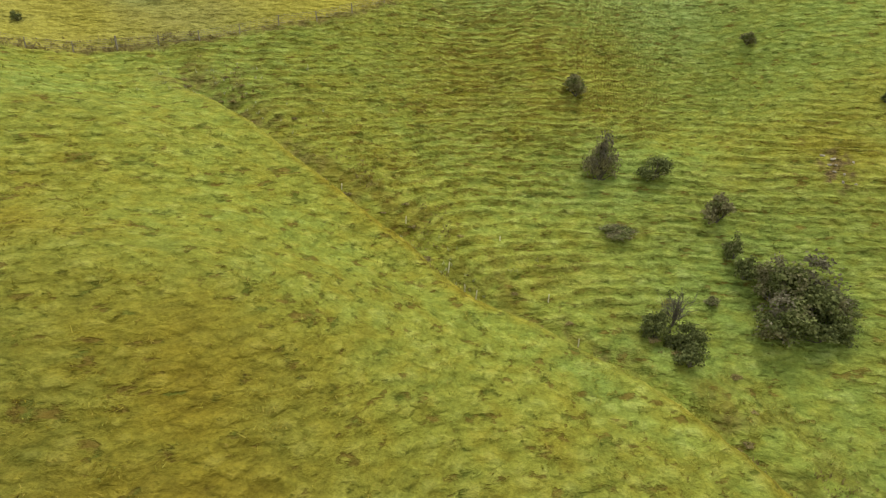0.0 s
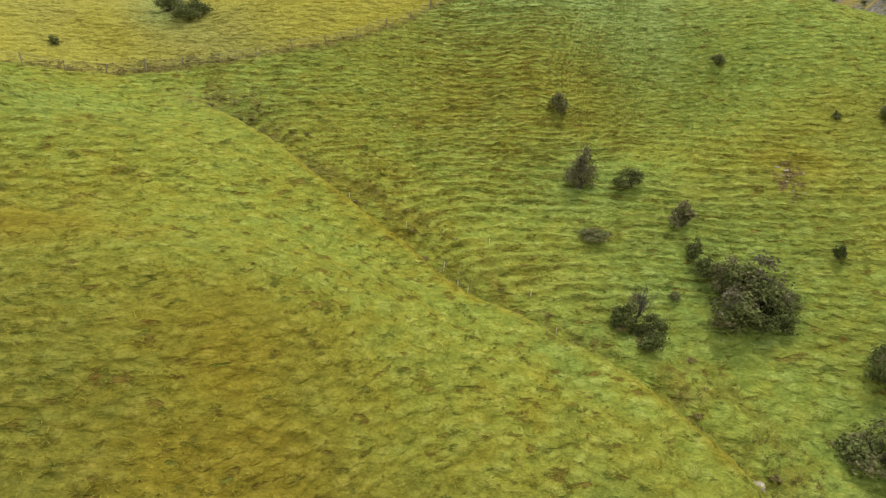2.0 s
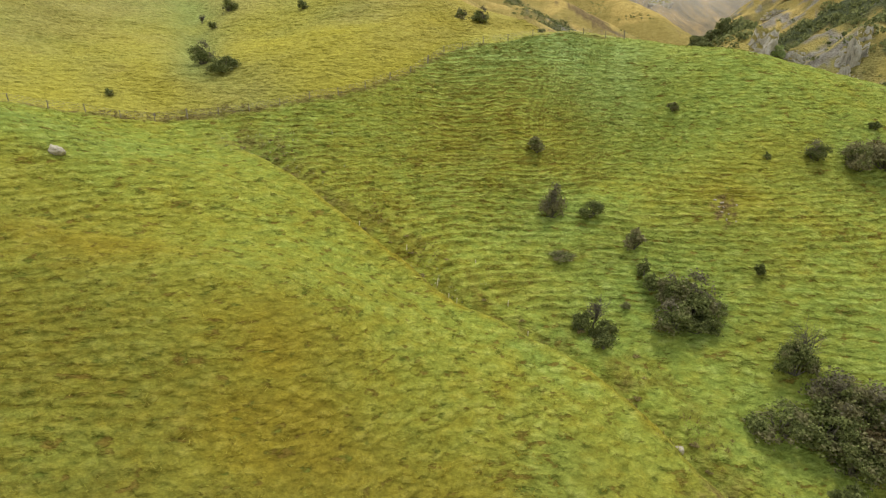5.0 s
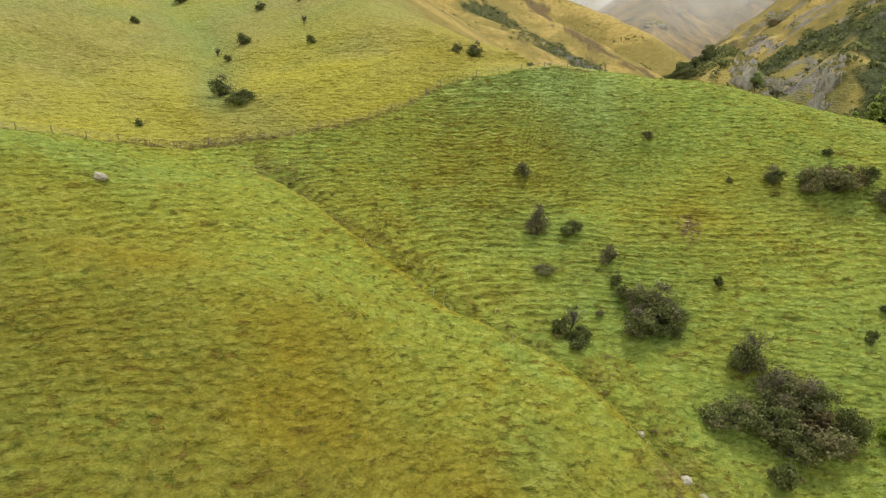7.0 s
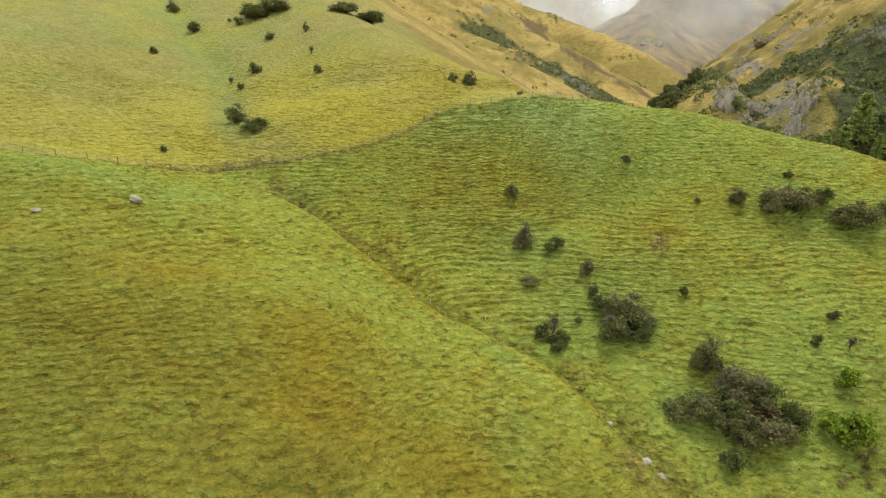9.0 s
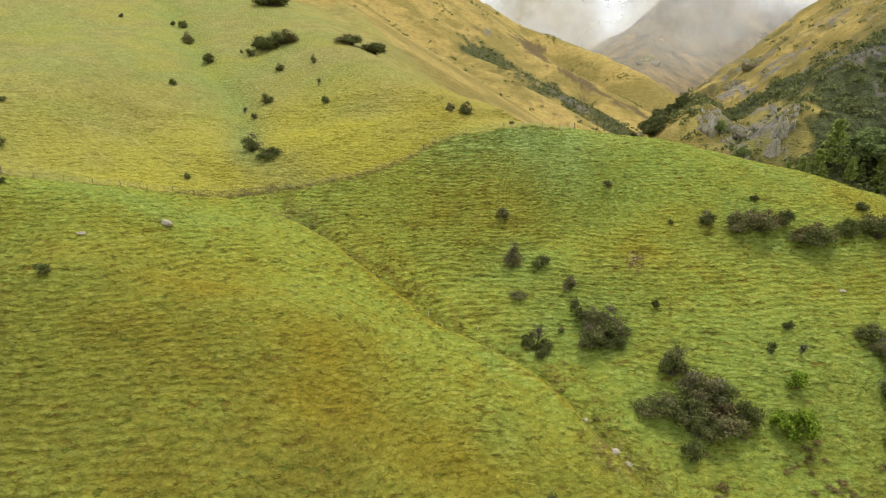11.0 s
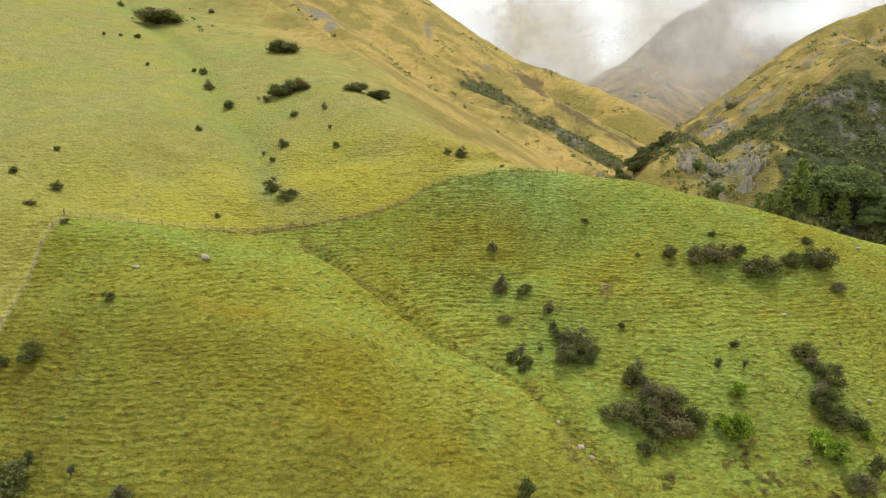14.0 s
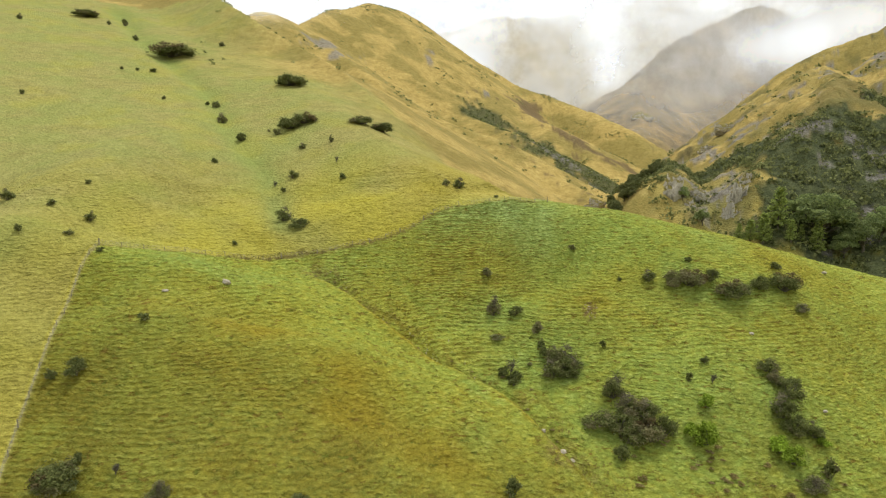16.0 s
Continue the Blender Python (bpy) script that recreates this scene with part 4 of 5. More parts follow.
plant_shrubs()


def plant_low_growth():
    rng = np.random.default_rng(15)
    kinds = [make_shrub(s, 8, 700, 0.09, mat, "low_bush", spread=0.36, top=0.7, ragged=0.5) for s, mat in ((61, M_RUSH), (62, M_BRACKEN), (63, M_RUSH))]
    spots = [(44 + 7 * rng.normal(), 18.5 + 2.2 * rng.normal(), 1.5) for _ in range(24)]
    spots += [(x + 1.4 + 1.6 * rng.normal(), y + 2.2 + 1.2 * rng.normal(), 0.9) for x, y, z in GULLY[1:14] for _ in range(2)]
    spots += [(58 + 4 * rng.normal(), 17 + 1.5 * rng.normal(), 1.6) for _ in range(7)]
    spots += [(-21 + 3.0 * rng.normal(), 56.0 + 1.6 * rng.normal(), 1.0) for _ in range(9)]
    for n, (x, y, w) in enumerate(spots):
        w = w * rng.uniform(0.6, 1.3)
        tagged(put(kinds[n % 3 if y < 25 else 1 + n % 2], x, y, 0.8 * w, 0.4 * w, rng.uniform(0, 6.28)), "low withered grey-brown bush in the rank grass", "bush", "low withered bushes")
    for ob in kinds:
        for child in list(ob.children):
            bpy.data.objects.remove(child)
        bpy.data.objects.remove(ob)


plant_low_growth()


def dead_tree(x, y, tall, seed, label):
    rng = np.random.default_rng(seed)
    root = new("dead_tree")
    root.location = (x, y, height(x, y) - 0.1)
    trunk = limb(rng, (0, 0, 0), (0.1 * tall, 0, 0.5 * tall), 0.10, 0.06)
    twigs = []
    for k in range(34):
        s = rng.uniform(0.35, 1.0)
        foot = np.array((0.1 * tall * s, 0, 0.5 * tall * s))
        w, up = rng.uniform(0, 6.28), rng.uniform(0.25, 0.55) * tall
        tip = foot + np.array((math.cos(w) * 0.33 * tall * rng.uniform(0.3, 1), math.sin(w) * 0.33 * tall * rng.uniform(0.3, 1), up * rng.uniform(0.5, 1)))
        twigs.append(limb(rng, foot, tip, 0.04, 0.012))
        for j in range(5):
            mid = foot + (tip - foot) * rng.uniform(0.4, 1)
            twigs.append(limb(rng, mid, mid + rng.normal(0, 0.12 * tall, 3) + (0, 0, 0.08 * tall), 0.018, 0.008, 2))
    part("trunk", mesh_from("trunk", *tubes([trunk], 7), M_BARK, True), root)
    part("bare_crown", mesh_from("bare_crown", *tubes(twigs, 3), M_BARK), root, "bare grey branches")
    return tagged(root, label, "tree")


dead_tree(16.0, 36.9, 3.6, 1, "bare grey dead tree standing in a shrub thicket")
dead_tree(51.2, 33.0, 1.8, 2, "small leaning dead grey tree on the pasture")
dead_tree(33.6, 31.8, 4.6, 3, "bare grey dead tree above the hollow's shrubs")
dead_tree(-45.6, 105.5, 2.0, 4, "small bare grey tree beside a dry watercourse")
dead_tree(-29.1, 114.0, 2.2, 5, "thin dead standing trunk on the yellow hill")
dead_tree(-39.0, 4.6, 1.6, 6, "fallen bare grey branch on the pasture")


# ---- trees of the valley behind the pasture ----
def make_conifer(seed, name="conifer_tree"):
    """Ten metres high, with tiers of drooping boughs."""
    rng = np.random.default_rng(seed)
    root = new(name)
    limbs, centres, out = [], [], []
    for tier in range(15):
        z = 1.2 + 8.4 * tier / 15 + rng.uniform(-0.2, 0.2)
        reach = 2.9 * (1 - (z / 10.4) ** 1.25) + 0.25
        for k in range(7):
            w = rng.uniform(0, 6.28)
            r = reach * rng.uniform(0.65, 1.15)
            tip = np.array((r * math.cos(w), r * math.sin(w), z - 0.18 * r + 0.4))
            limbs.append(limb(rng, (0, 0, z), tip, 0.045, 0.012, 2))
            for s in np.linspace(0.2, 1, 30):
                p = np.array((0, 0, z)) + (tip - (0, 0, z)) * s + rng.normal(0, 0.16, 3)
                centres.append(p)
                out.append((math.cos(w) * 0.5, math.sin(w) * 0.5, 0.8))
    part("trunk", mesh_from("trunk", *tubes([limb(rng, (0, 0, -0.5), (0, 0, 10), 0.24, 0.03, 6, 0.01)] + limbs), M_BARK), root)
    part("crown", mesh_from("crown", *leaves(rng, np.array(centres), np.array(out), 0.32, 0.25), M_PINE_LEAF), root)
    return root


def make_broadleaf(seed, leaf_count, leaf_size, name="broadleaf_tree"):
    """Ten metres high, with a lobed uneven crown."""
    rng = np.random.default_rng(seed)
    root = new(name)
    lobes = []
    for k in range(22):
        w, r = rng.uniform(0, 6.28), 3.0 * math.sqrt(rng.random())
        z = 3.0 + 5.4 * rng.random() * (1 - 0.5 * (r / 3.0) ** 2)
        lobes.append((r * math.cos(w), r * math.sin(w), z, rng.uniform(0.9, 1.6)))
    centres, out = crown_points(rng, lobes, leaf_count, 0.6)
    limbs = [limb(rng, (0, 0, rng.uniform(1.2, 3.0)), (x, y, z), 0.13, 0.03) for x, y, z, r in lobes]
    part("trunk", mesh_from("trunk", *tubes([limb(rng, (0, 0, -0.6), (0.2, 0, 5), 0.30, 0.14, 5, 0.03)] + limbs), M_BARK), root)
    part("crown", mesh_from("crown", *leaves(rng, centres, out, leaf_size), M_WOOD_LEAF if leaf_count > 5000 else M_TREE_LEAF), root)
    return root


# x, y, height of the top, width
CONIFERS = [(112.7, 127, 9, 1.15), (106.7, 124, 1, 1.1), (114, 121, -1, 1.0), (122.4, 120.8, -1, 1.0), (103.5, 126, -1.5, 1.1), (118, 122.5, -3, 0.9), (100.5, 127.5, -3, 1.1)]
BROADLEAVES = [(127, 126, 9.5, 1.35), (135.5, 119, 0, 1.5), (130, 119, -4, 1.2), (143, 122, 4, 1.2), (120, 131, 5, 1.0), (94, 141, 1, 1.2), (91, 152, 7, 0.9)]
for k in range(40):
    s = (k + 0.5) / 40
    BROADLEAVES.append((63 + 33 * s + random.uniform(-5, 5), 158 + 48 * s + random.uniform(-7, 7), -3.5 + 11 * s, random.uniform(0.9, 1.2)))


def plant_valley():
    pines = [make_conifer(s) for s in (41, 42)]
    broads = [make_broadleaf(s, 9000, 0.25) for s in (51, 52)]
    distant = [make_broadleaf(s, 2200, 0.5) for s in (53, 54)]
    rng = np.random.default_rng(9)
    for rows, kinds, label, group in ((CONIFERS, pines, "tall green conifer in the valley behind the pasture", "valley conifers"),
                                      (BROADLEAVES, broads, "dark green broadleaf tree in the valley behind the pasture", "valley broadleaf trees")):
        for n, (x, y, top, wide) in enumerate(rows):
            foot = height(x, y)
            tall = max(top - foot, 6.0)
            s = tall / 10
            m = Matrix.Translation((x, y, foot)) @ Matrix.Rotation(rng.uniform(0, 6.28), 4, "Z") @ Matrix.Diagonal((wide * s, wide * s, s, 1))
            if rows is BROADLEAVES and n > 6:
                kinds = distant
            tagged(copy_thing(kinds[n % 2], m), label, "tree", group)
    for ob in pines + broads + distant:
        for child in list(ob.children):
            bpy.data.objects.remove(child)
        bpy.data.objects.remove(ob)


plant_valley()

# ---- fences ----
def walk_line(line, step):
    pts, carry = [], 0.0
    for (x0, y0), (x1, y1) in zip(line, line[1:]):
        length = math.hypot(x1 - x0, y1 - y0)
        s = carry
        while s < length:
            pts.append((x0 + (x1 - x0) * s / length, y0 + (y1 - y0) * s / length))
            s += step
        carry = s - length
    return pts


def post_mesh(radius, tall, seed):
    rng = np.random.default_rng(seed)
    rings, sides = [], 8
    for z, r in ((-0.4, 1.0), (0.0, 1.05), (tall * 0.5, 0.98), (tall - 0.03, 0.95), (tall, 0.78)):
        rings.append([(radius * r * math.cos(k * 0.785) * rng.uniform(0.95, 1.05), radius * r * math.sin(k * 0.785) * rng.uniform(0.95, 1.05), z) for k in range(sides)])
    co = [p for ring in rings for p in ring] + [(0, 0, tall + 0.01)]
    faces = []
    for n in range(len(rings) - 1):
        for k in range(sides):
            i, j = n * sides + k, n * sides + (k + 1) % sides
            faces.append((i, j, j + sides, i + sides))
    top = (len(rings) - 1) * sides
    for k in range(sides):
        faces.append((top + k, top + (k + 1) % sides, len(co) - 1, len(co) - 1))
    bm = bmesh.new()
    vs = [bm.verts.new(p) for p in co]
    for f in faces:
        bm.faces.new([vs[i] for i in dict.fromkeys(f)])
    me = bpy.data.meshes.new("post")
    bm.to_mesh(me)
    bm.free()
    me.materials.append(M_POST)
    return me


def build_fence(line, step, label, seed):
    rng = np.random.default_rng(seed)
    root = new("fence")
    root.location = (line[0][0], line[0][1], height(*line[0]))
    base = np.array(root.location)
    thin, thick = post_mesh(0.06, 1.0, seed), post_mesh(0.10, 1.25, seed + 1)
    spots = walk_line(line, step)
    tops = []
    for n, (x, y) in enumerate(spots):
        z = height(x, y)
        main = n % 9 == 0
        ob = part("strainer_post" if main else "post", thick if main else thin, root, "thick strainer post" if main else "")
        ob.location = np.array((x, y, z)) - base
        ob.rotation_euler = (rng.uniform(-0.07, 0.07), rng.uniform(-0.07, 0.07), rng.uniform(0, 6))
        tops.append((x, y, z))
    for level in (0.22, 0.40, 0.60, 0.78, 0.95):
        path = [(np.array((x, y, z + level)) - base, 0.011) for x, y, z in tops]
        part("wire", mesh_from("wire", *tubes([path], 3), M_WIRE), root, "thin fence wire")
    return tagged(root, label, "fence", "paddock fences")


build_fence(FENCE_TOP, 3.9, "post and wire fence along the top of the pasture", 70)
build_fence(FENCE_SIDE, 3.9, "post and wire fence running down the pasture's edge", 75)


# ---- stones ----
def make_rock(seed, sx, sy, sz, material, name="boulder", detail=4, rough=0.22, facet=7):
    rng = np.random.default_rng(seed)
    bm = bmesh.new()
    bmesh.ops.create_icosphere(bm, subdivisions=detail, radius=1.0)
    cuts = [(rng.normal(size=3), rng.uniform(0.62, 0.92)) for _ in range(facet)]
    for v in bm.verts:
        p = np.array(v.co)
        for nrm, d in cuts:
            nrm = nrm / np.linalg.norm(nrm)
            over = p @ nrm - d
            if over > 0:
                p = p - nrm * over * 0.88
        q = Vector(p * 1.7 + seed)
        p = p * (1 + rough * noise.fractal(q, 0.8, 2.0, 5))
        v.co = Vector((p[0] * sx, p[1] * sy, p[2] * sz))
    me = bpy.data.meshes.new(name)
    bm.to_mesh(me)
    bm.free()
    me.polygons.foreach_set("use_smooth", np.ones(len(me.polygons), dtype=bool))
    me.materials.append(material)
    return me


def put_rock(x, y, sx, sy, sz, seed, label, name="boulder", up=0.35, **more):
    ob = new(name, make_rock(seed, sx, sy, sz, more.pop("material", M_ROCK), name, **more))
    ob.location = (x, y, height(x, y) + up * sz)
    ob.rotation_euler = (0.15 * math.sin(seed), 0.2 * math.cos(seed), seed * 1.3)
    return tagged(ob, label, "rock")


put_rock(-37.2, 42.0, 1.0, 0.65, 0.55, 2, "pale grey lichened boulder in the grass")
put_rock(-45.8, 35.8, 0.62, 0.5, 0.3, 3, "low pale stone sunk in the grass")
put_rock(19.8, 23.2, 0.5, 0.4, 0.35, 4, "pale boulder beside the gully")
put_rock(69.6, 30.2, 0.45, 0.35, 0.25, 5, "pale stone in the damp grass")
put_rock(63.6, 44.8, 0.55, 0.4, 0.3, 6, "grey stone on the pasture face")
put_rock(91.6, 68.3, 0.6, 0.5, 0.4, 7, "pale stone near the crest")
put_rock(22.0, 17.6, 0.6, 0.5, 0.35, 8, "broken stone on the bare gully bank")
put_rock(23.2, 16.6, 0.45, 0.4, 0.3, 9, "broken stone on the bare gully bank")
for k in range(11):
    a = random.uniform(0, 6.28)
    r = random.uniform(0.2, 1.4)
    px, py = 33.2 + r * math.cos(a), 49.0 + 1.6 * r * math.sin(a)
    tagged(put_rock(px, py, random.uniform(0.10, 0.26), random.uniform(0.08, 0.2), random.uniform(0.08, 0.2), 20 + k, "small pale stone of a scree patch", "stone", detail=2), group="scree stones")


def stake(x, y, tall, lean, seed):
    root = new("stake", post_mesh(0.045, tall, seed))
    root.data.materials.clear()
    root.data.materials.append(M_STAKE)
    root.location, root.rotation_euler = (x, y, height(x, y)), (lean, lean * 0.5, seed)
    return tagged(root, "thin bleached wooden stake in the gully grass", "stake", "gully stakes")


for k, (x, y, tall) in enumerate(((0.4, 41.6, 0.9), (1.6, 39.8, 0.7), (2.4, 39.0, 0.7), (9.3, 35.6, 0.5), (-3.0, 45.5, 0.6), (7.6, 38.6, 0.6), (-8.4, 47.6, 0.5), (4.6, 45.0, 0.4))):
    stake(x, y, tall, random.uniform(-0.2, 0.2), 90 + k)


# ---- crags of the far valley side ----
def crag(x, y, foot, sx, sy, sz, seed, label):
    ob = new("crag", make_rock(seed, sx, sy, sz, M_CRAG, "crag", detail=5, rough=0.42, facet=34))
    ob.location, ob.rotation_euler = (x, y, foot), (0.1 * math.sin(seed), 0.12 * math.cos(seed * 2), seed * 0.9)
    return tagged(ob, label, "crag", "crags")


CRAG_LABEL = "grey rock crag with grassy ledges on the valley side"
for k, (x, y, mid, sx, sy, sz) in enumerate(((88.5, 156, 3.0, 5.6, 5.2, 10.0), (92.5, 150.5, -2.5, 3.8, 4.0, 6.5), (84.5, 152, -3.5, 3.4, 4.0, 7), (99.5, 159, 3, 3.0, 3.2, 4.5),
                                             (115.5, 153.5, 5, 4.6, 4.6, 8.0), (110, 148.5, 0.5, 4.8, 4.8, 9.5), (104.5, 144, -5, 3.8, 4.0, 8.5), (92, 147.0, -5.5, 1.2, 1.2, 4.2),
                                             (72, 204, -4, 5.5, 4, 5),
                                             (207, 466, 6, 12, 12, 13), (217, 478, 11, 11, 12, 13), (150, 268, 21, 7, 5, 4), (168, 290, 33, 8, 5, 4), (378, 1104, 84, 24, 18, 17))):
    crag(x, y, mid, sx, sy, sz, 120 + k, CRAG_LABEL)

# ---- grass tufts, rushes and far scrub ----
def scatter(rng, count, box, accept):
    """Points in the box (x0, x1, y0, y1), kept with the given chance."""
    x = rng.uniform(box[0], box[1], count)
    y = rng.uniform(box[2], box[3], count)
    keep = rng.random(count) < accept(x, y)
    return x[keep], y[keep]


def blades(rng, x, y, tall, wide, per, lean=0.5, spread=0.12):
    """Tapering blades in tufts; they arch over and mostly hang downhill."""
    n = len(x)
    z = land(x, y) - 0.03
    gx, gy = fall(x, y)
    down = np.arctan2(-gy, -gx)
    x, y, z, gx, gy, down, tall, wide = (np.repeat(v, per) for v in (x, y, z, gx, gy, down, tall * np.ones(n), wide * np.ones(n)))
    m = len(x)
    w = rng.uniform(0, 2 * math.pi, m)
    reach = spread * np.sqrt(rng.random(m))
    fx, fy = x + reach * np.cos(w), y + reach * np.sin(w)
    t = down + rng.normal(0, 1.1, m)
    h = tall * rng.uniform(0.6, 1.2, m)
    out = lean * h * rng.uniform(0.3, 1.2, m)
    s = t + 1.57 + rng.normal(0, 0.4, m)
    a = np.stack([fx - wide * np.cos(s), fy - wide * np.sin(s), z], -1)
    b = np.stack([fx + wide * np.cos(s), fy + wide * np.sin(s), z], -1)
    c = np.stack([fx + out * np.cos(t), fy + out * np.sin(t), z + 0.75 * h + out * (gx * np.cos(t) + gy * np.sin(t))], -1)
    up = np.cross(b - a, c - a)[:, 2] > 0
    a, b = np.where(up[:, None], a, b), np.where(up[:, None], b, a)
    co = np.stack([a, b, c], 1).reshape(-1, 3)
    return co, np.arange(3 * m).reshape(m, 3)


def soften(me, rng):
    """Shade the blades of a sward by the lie of the ground under them."""
    co = np.empty(3 * len(me.vertices), np.float32)
    me.vertices.foreach_get("co", co)
    co = co.reshape(-1, 3)
    gx, gy = fall(co[:, 0], co[:, 1])
    nrm = np.stack([-gx, -gy, np.ones(len(co))], -1) + np.repeat(rng.normal(0, 0.32, (len(co) // 3, 3)), 3, axis=0)
    nrm /= np.linalg.norm(nrm, axis=1)[:, None]
    me.normals_split_custom_set_from_vertices(nrm)


def in_view(x, y):
    """The wedge of pasture in front of the camera's line."""
    return (np.abs(x - 3) < 0.80 * (y + 74) + 2) & (y > -8)


def grow_grass():
    rng = np.random.default_rng(77)

    def chance(x, y):
        level = broad(x, y)
        f = tracks(x, y, level)[1]
        on_bank = np.where((f > 0.10) & (f < 0.45), 1.0, 0.10)
        cut = worn_ground(x, y)
        thick = (0.25 + 0.75 * smooth(layers(x, y, 3.0, 2, 211), -0.5, 0.4)) * (cut * on_bank + (1 - cut) * smooth(tussocks(x, y, level), 0.3, 0.75))
        return np.where(in_view(x, y) & (y < fence_line(x) - 0.4), thick, 0)

    x, y = scatter(rng, 170000, (-66, 98, -8, 88), chance)
    co, faces = blades(rng, x, y, rng.uniform(0.12, 0.25, len(x)), rng.uniform(0.022, 0.042, len(x)), 8, 1.5, 0.24)
    me = mesh_from("grass_tufts", co, faces, M_TUFT)
    warm = np.zeros(len(co))
    for wx, wy, wa, wb, k in WARM_SPOTS:
        warm = np.maximum(warm, k * np.exp(-(((co[:, 0] - wx) / wa) ** 2 + ((co[:, 1] - wy) / wb) ** 2)))
    me.attributes.new("warm", "FLOAT", "POINT").data.foreach_set("value", warm.astype(np.float32))
    me.attributes.new("tone", "FLOAT", "POINT").data.foreach_set("value", np.repeat(rng.random(len(x)), 24).astype(np.float32))
    lush = np.zeros(len(co))
    for wx, wy, wa, wb, k in LUSH_SPOTS:
        lush = np.maximum(lush, k * np.exp(-(((co[:, 0] - wx) / wa) ** 2 + ((co[:, 1] - wy) / wb) ** 2)))
    me.attributes.new("lush", "FLOAT", "POINT").data.foreach_set("value", lush.astype(np.float32))
    me.attributes.new("rank", "FLOAT", "POINT").data.foreach_set("value", RANK_SHADE(co[:, 0], co[:, 1]).astype(np.float32))
    soften(me, rng)
    ob = new("grass_tufts", me)
    tagged(ob, "rank green and straw-coloured pasture grass tufts", "grass", kind="stuff")

    def damp(x, y):
        g = along(GULLY, x, y)[1]
        gully = np.exp(-((g - 3.0) / 2.4) ** 2) * smooth(x, -26, -18)
        low = np.exp(-(((x - 45) / 16) ** 2 + ((y - 19) / 6) ** 2))
        fence = (np.exp(-((x + 31) / 5) ** 2) + np.exp(-((x + 39) / 3) ** 2)) * np.exp(-((y - fence_line(x) - 0.7) / 0.9) ** 2) * 2.5
        return np.clip(gully * smooth(layers(x, y, 3.5, 2, 223), 0.15, 0.7) + 0.7 * low * smooth(layers(x, y, 4, 2, 227), 0.1, 0.6) + fence, 0, 1)

    def thistles(x, y):
        head = np.exp(-(((x + 20) / 4.5) ** 2 + ((y - 56.5) / 3.0) ** 2))
        bank = np.exp(-(((x - 1) / 3.5) ** 2 + ((y - 42.2) / 1.6) ** 2))
        return np.clip(0.12 * head + 0.16 * bank, 0, 1)

    x, y = scatter(rng, 9000, (-32, 8, 36, 66), thistles)
    co, faces = blades(rng, x, y, rng.uniform(0.25, 0.6, len(x)), rng.uniform(0.02, 0.045, len(x)), 7, 0.5, 0.15)
    tagged(new("thistles", mesh_from("thistles", co, faces, M_THISTLE)), "pale dry thistles beside the gully", "thistles", kind="stuff")

    x, y = scatter(rng, 60000, (-45, 75, 5, 75), damp)
    co, faces = blades(rng, x, y, rng.uniform(0.2, 0.45, len(x)), rng.uniform(0.03, 0.06, len(x)), 6, 0.5, 0.2)
    ob = new("rushes", mesh_from("rushes", co, faces, M_RUSH))
    tagged(ob, "brown rushes and dead fern in the damp gully", "rushes", kind="stuff")


def clumps(rng, x, y, radius, leaf, per):
    """Rounded heaps of leaves on the ground, all in one mesh."""
    n = len(x)
    z = land(x, y)
    d = rng.normal(size=(n, per, 3))
    d /= np.linalg.norm(d, axis=2)[:, :, None]
    d[:, :, 2] = np.abs(d[:, :, 2])
    rad = radius[:, None] * rng.uniform(0.6, 1.1, (n, per))
    c = np.stack([x, y, z], -1)[:, None, :] + d * rad[:, :, None] * (1, 1, 0.9)
    size = np.repeat(leaf * radius, per)
    co, faces = leaves(rng, c.reshape(-1, 3), d.reshape(-1, 3), 1.0)
    centre = np.repeat(c.reshape(-1, 3), 4, axis=0)
    return centre + (co - centre) * np.repeat(size, 4)[:, None], faces


def side_of_crest(x, y):
    """Beyond the crest of the pasture where it drops into the valley."""
    return y - np.interp(x, [80, 100, 130, 170], [128, 110, 95, 85])


def grow_scrub():
    rng = np.random.default_rng(88)

    def on_crags(x, y):
        z = broad(x, y)
        return np.where((x > 80) & (z > -42) & (side_of_crest(x, y) > 0), 0.025 + 0.08 * np.exp(-(((x - 100) / 20) ** 2 + ((y - 152) / 22) ** 2)) + 0.85 * smooth(WOOD(x, y, z), -0.1, 0.35) * (0.5 + 0.5 * smooth(layers(x, y, 7, 3, 87), -0.5, 0.2)), 0)

    x, y = scatter(rng, 19000, (80, 300, 88, 360), on_crags)
    co, faces = clumps(rng, x, y, 0.6 + 2.0 * rng.random(len(x)) ** 2.4, 0.42, 22)
    tagged(new("hillside_scrub", mesh_from("hillside_scrub", co, faces, M_TREE_LEAF)), "dense dark green native scrub on the valley side", "scrub", kind="stuff")

    def on_ribs(x, y):
        spots = smooth(layers(x, y, 30, 4, 131), 0.55, 0.85) * smooth(y, 330, 420)
        return np.clip(0.9 * BRUSH(x, y) + spots * 0.5 + 0.012, 0, 1)

    x, y = scatter(rng, 22000, (-160, 220, 250, 860), on_ribs)
    co, faces = clumps(rng, x, y, rng.uniform(0.7, 2.0, len(x)), 0.55, 14)
    tagged(new("ridge_scrub", mesh_from("ridge_scrub", co, faces, M_TREE_LEAF)), "dark scrub dotted over the golden ridges", "scrub", kind="stuff")


grow_grass()
grow_scrub()


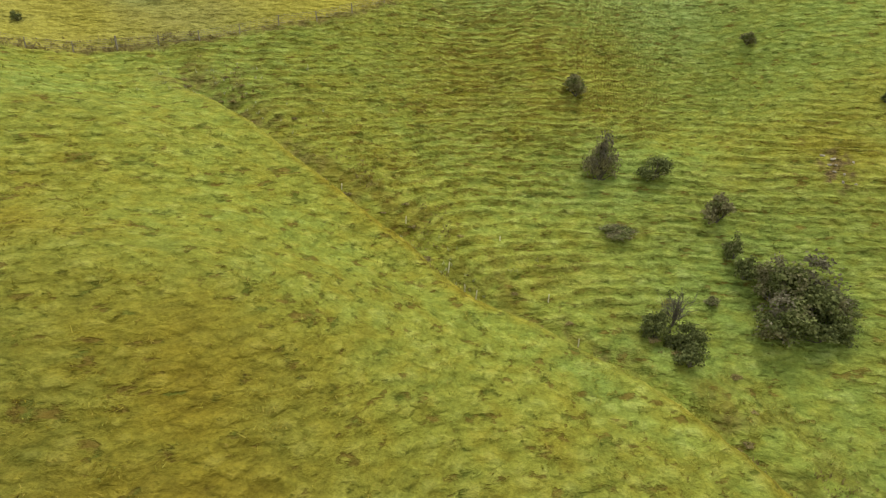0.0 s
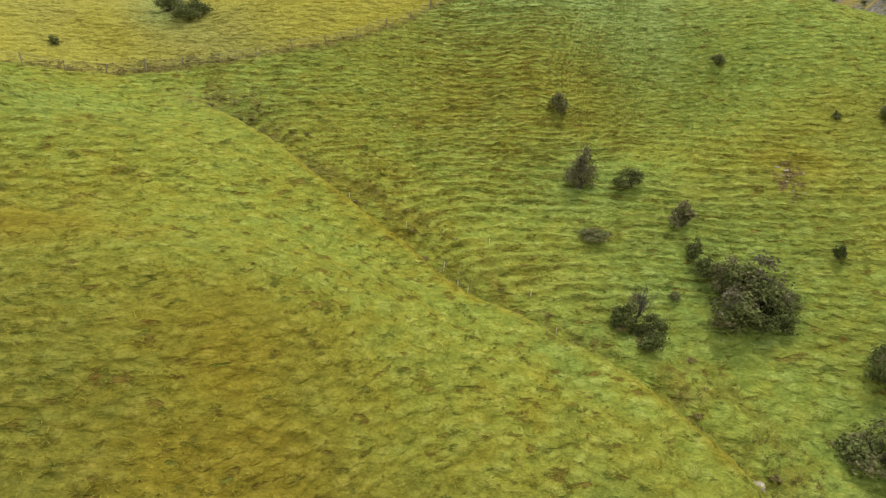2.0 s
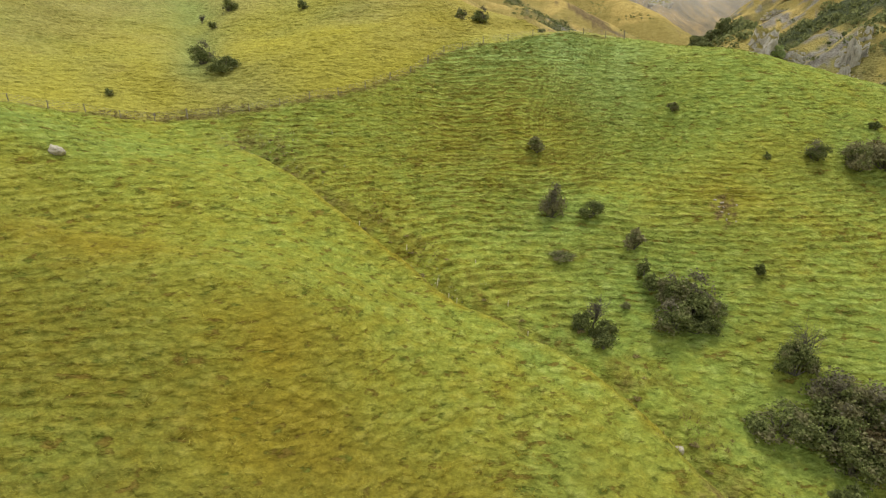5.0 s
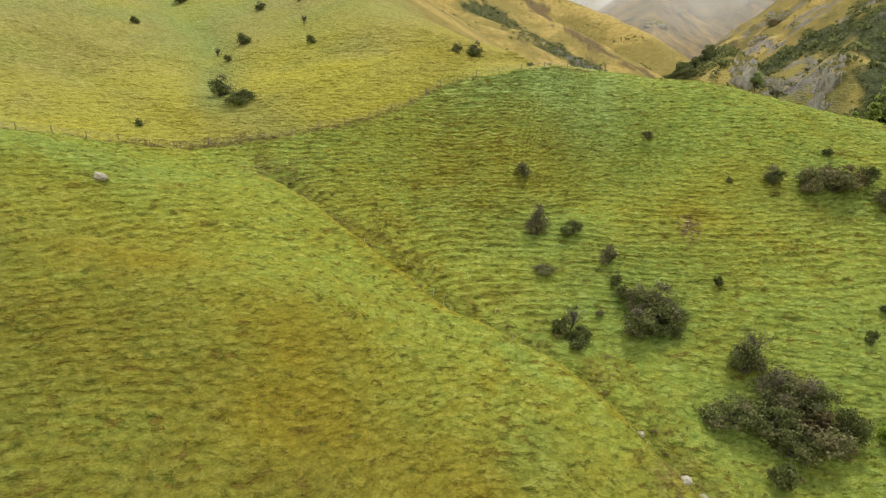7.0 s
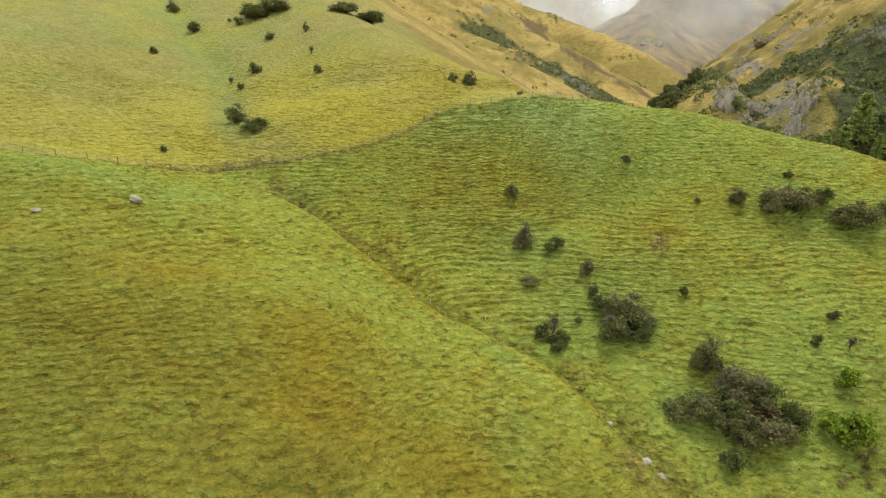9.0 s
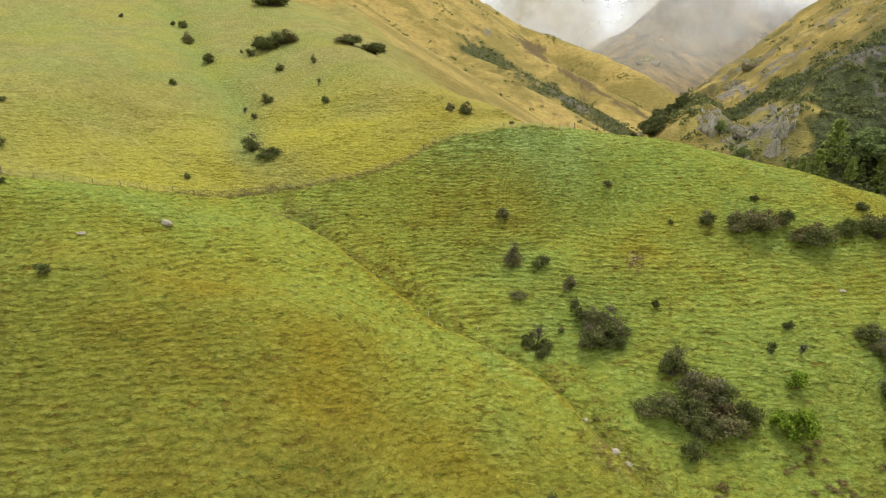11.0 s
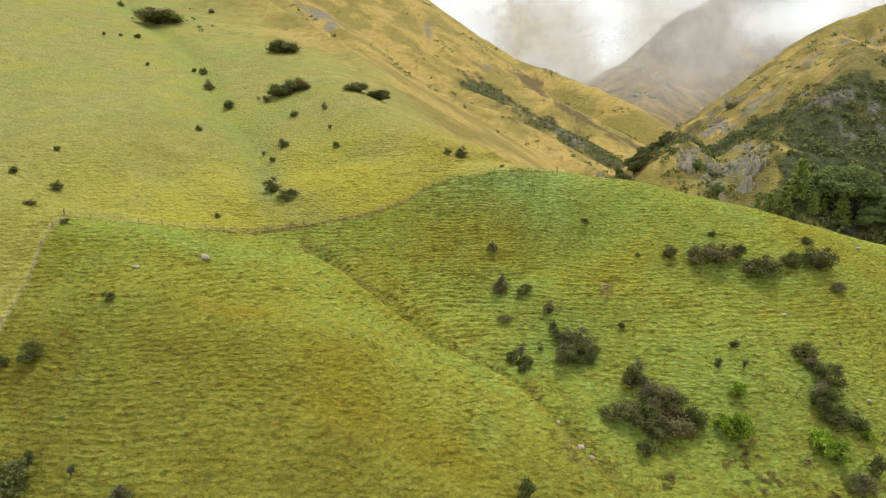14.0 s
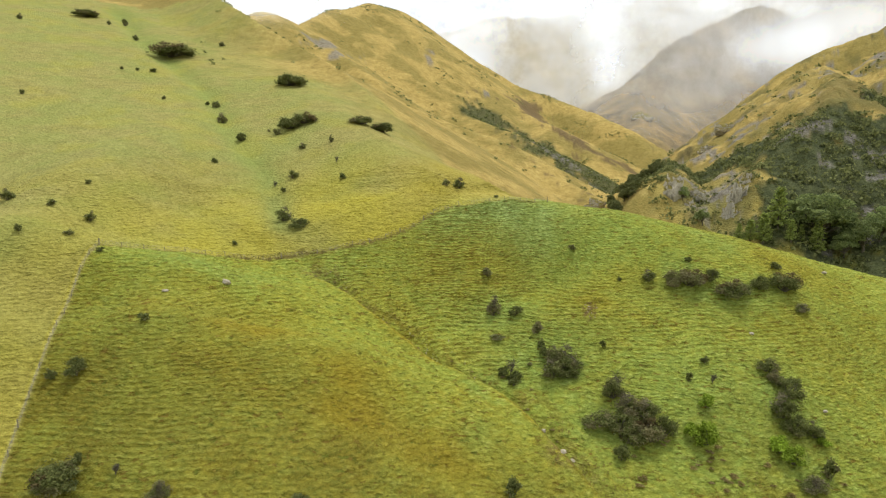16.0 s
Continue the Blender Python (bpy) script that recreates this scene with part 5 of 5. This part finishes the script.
# ---- low cloud on the far mountains ----
def mist_material():
    m = Nodes("low_cloud")
    density = m.attribute("cover")
    wisps = m.noise(0.006, 7.0, 0.6)
    alpha = m.calc("MULTIPLY", density, m.calc("ADD", 0.42, m.calc("MULTIPLY", m.step(wisps, 0.28, 0.62), 0.58)))
    m.tree.nodes.remove(m.bsdf)
    clear = m.node("ShaderNodeBsdfTransparent")
    white, glow = m.node("ShaderNodeBsdfDiffuse"), m.node("ShaderNodeBsdfTranslucent")
    white.inputs["Color"].default_value = glow.inputs["Color"].default_value = (0.74, 0.80, 0.91, 1)
    both, cover = m.node("ShaderNodeAddShader"), m.node("ShaderNodeMixShader")
    m.link(white.outputs[0], both.inputs[0])
    m.link(glow.outputs[0], both.inputs[1])
    m.link(alpha, cover.inputs[0])
    m.link(clear.outputs[0], cover.inputs[1])
    m.link(both.outputs[0], cover.inputs[2])
    m.link(cover.outputs[0], m.out.inputs["Surface"])
    return m.mat


M_MIST = mist_material()


def mist_bank(y, x0, x1, z0, z1, haze, puffs, label, seed):
    """A leaning sheet of cloud; haze is its thin even part, puffs are (x, z, half-width, half-height, density)."""
    cols, rows = 90, 40
    u, v = np.meshgrid(np.linspace(x0, x1, cols), np.linspace(z0, z1, rows))
    d = haze + 0 * u
    for px, pz, a, b, k in puffs:
        d = d + k * np.exp(-(((u - px) / a) ** 2 + ((v - pz) / b) ** 2))
    wave = 30 * layers(u, v, 160, 3, seed)
    co = np.stack([u, y + wave + 0.25 * (v - z0), v], -1).reshape(-1, 3)
    i = (np.arange(rows - 1)[:, None] * cols + np.arange(cols - 1)[None, :]).ravel()
    me = mesh_from("low_cloud", co, np.stack([i, i + 1, i + cols + 1, i + cols], -1), M_MIST, True)
    edge = np.minimum(np.minimum((u - x0) / (x1 - x0), (x1 - u) / (x1 - x0)), np.minimum((v - z0) / (z1 - z0), 1.0)) * 9
    a = me.attributes.new("cover", "FLOAT", "POINT")
    a.data.foreach_set("value", np.ascontiguousarray(np.clip(d * np.clip(edge, 0, 1), 0, 1), dtype=np.float32).ravel())
    ob = new("backdrop_cloud", me)
    ob.visible_shadow = False
    return tagged(ob, label, "cloud", kind="structure")


mist_bank(1640, -900, 1300, 0, 950, 0.44, [(475, 270, 55, 130, 0.6), (40, 300, 120, 110, 0.6), (250, 470, 900, 80, 0.6)], "thick white cloud hanging over the misty mountain", 5)
mist_bank(880, 120, 1300, 40, 700, 0.30, [(545, 185, 75, 34, 0.8), (640, 225, 80, 40, 0.6), (330, 150, 70, 45, 0.1)], "thin mist drifting across the far mountain", 6)
mist_bank(430, -330, 20, 90, 300, 0.0, [(-150, 152, 42, 13, 1.0), (-105, 165, 50, 12, 0.6), (-175, 175, 50, 18, 0.8)], "low cloud resting on the golden hill", 7)
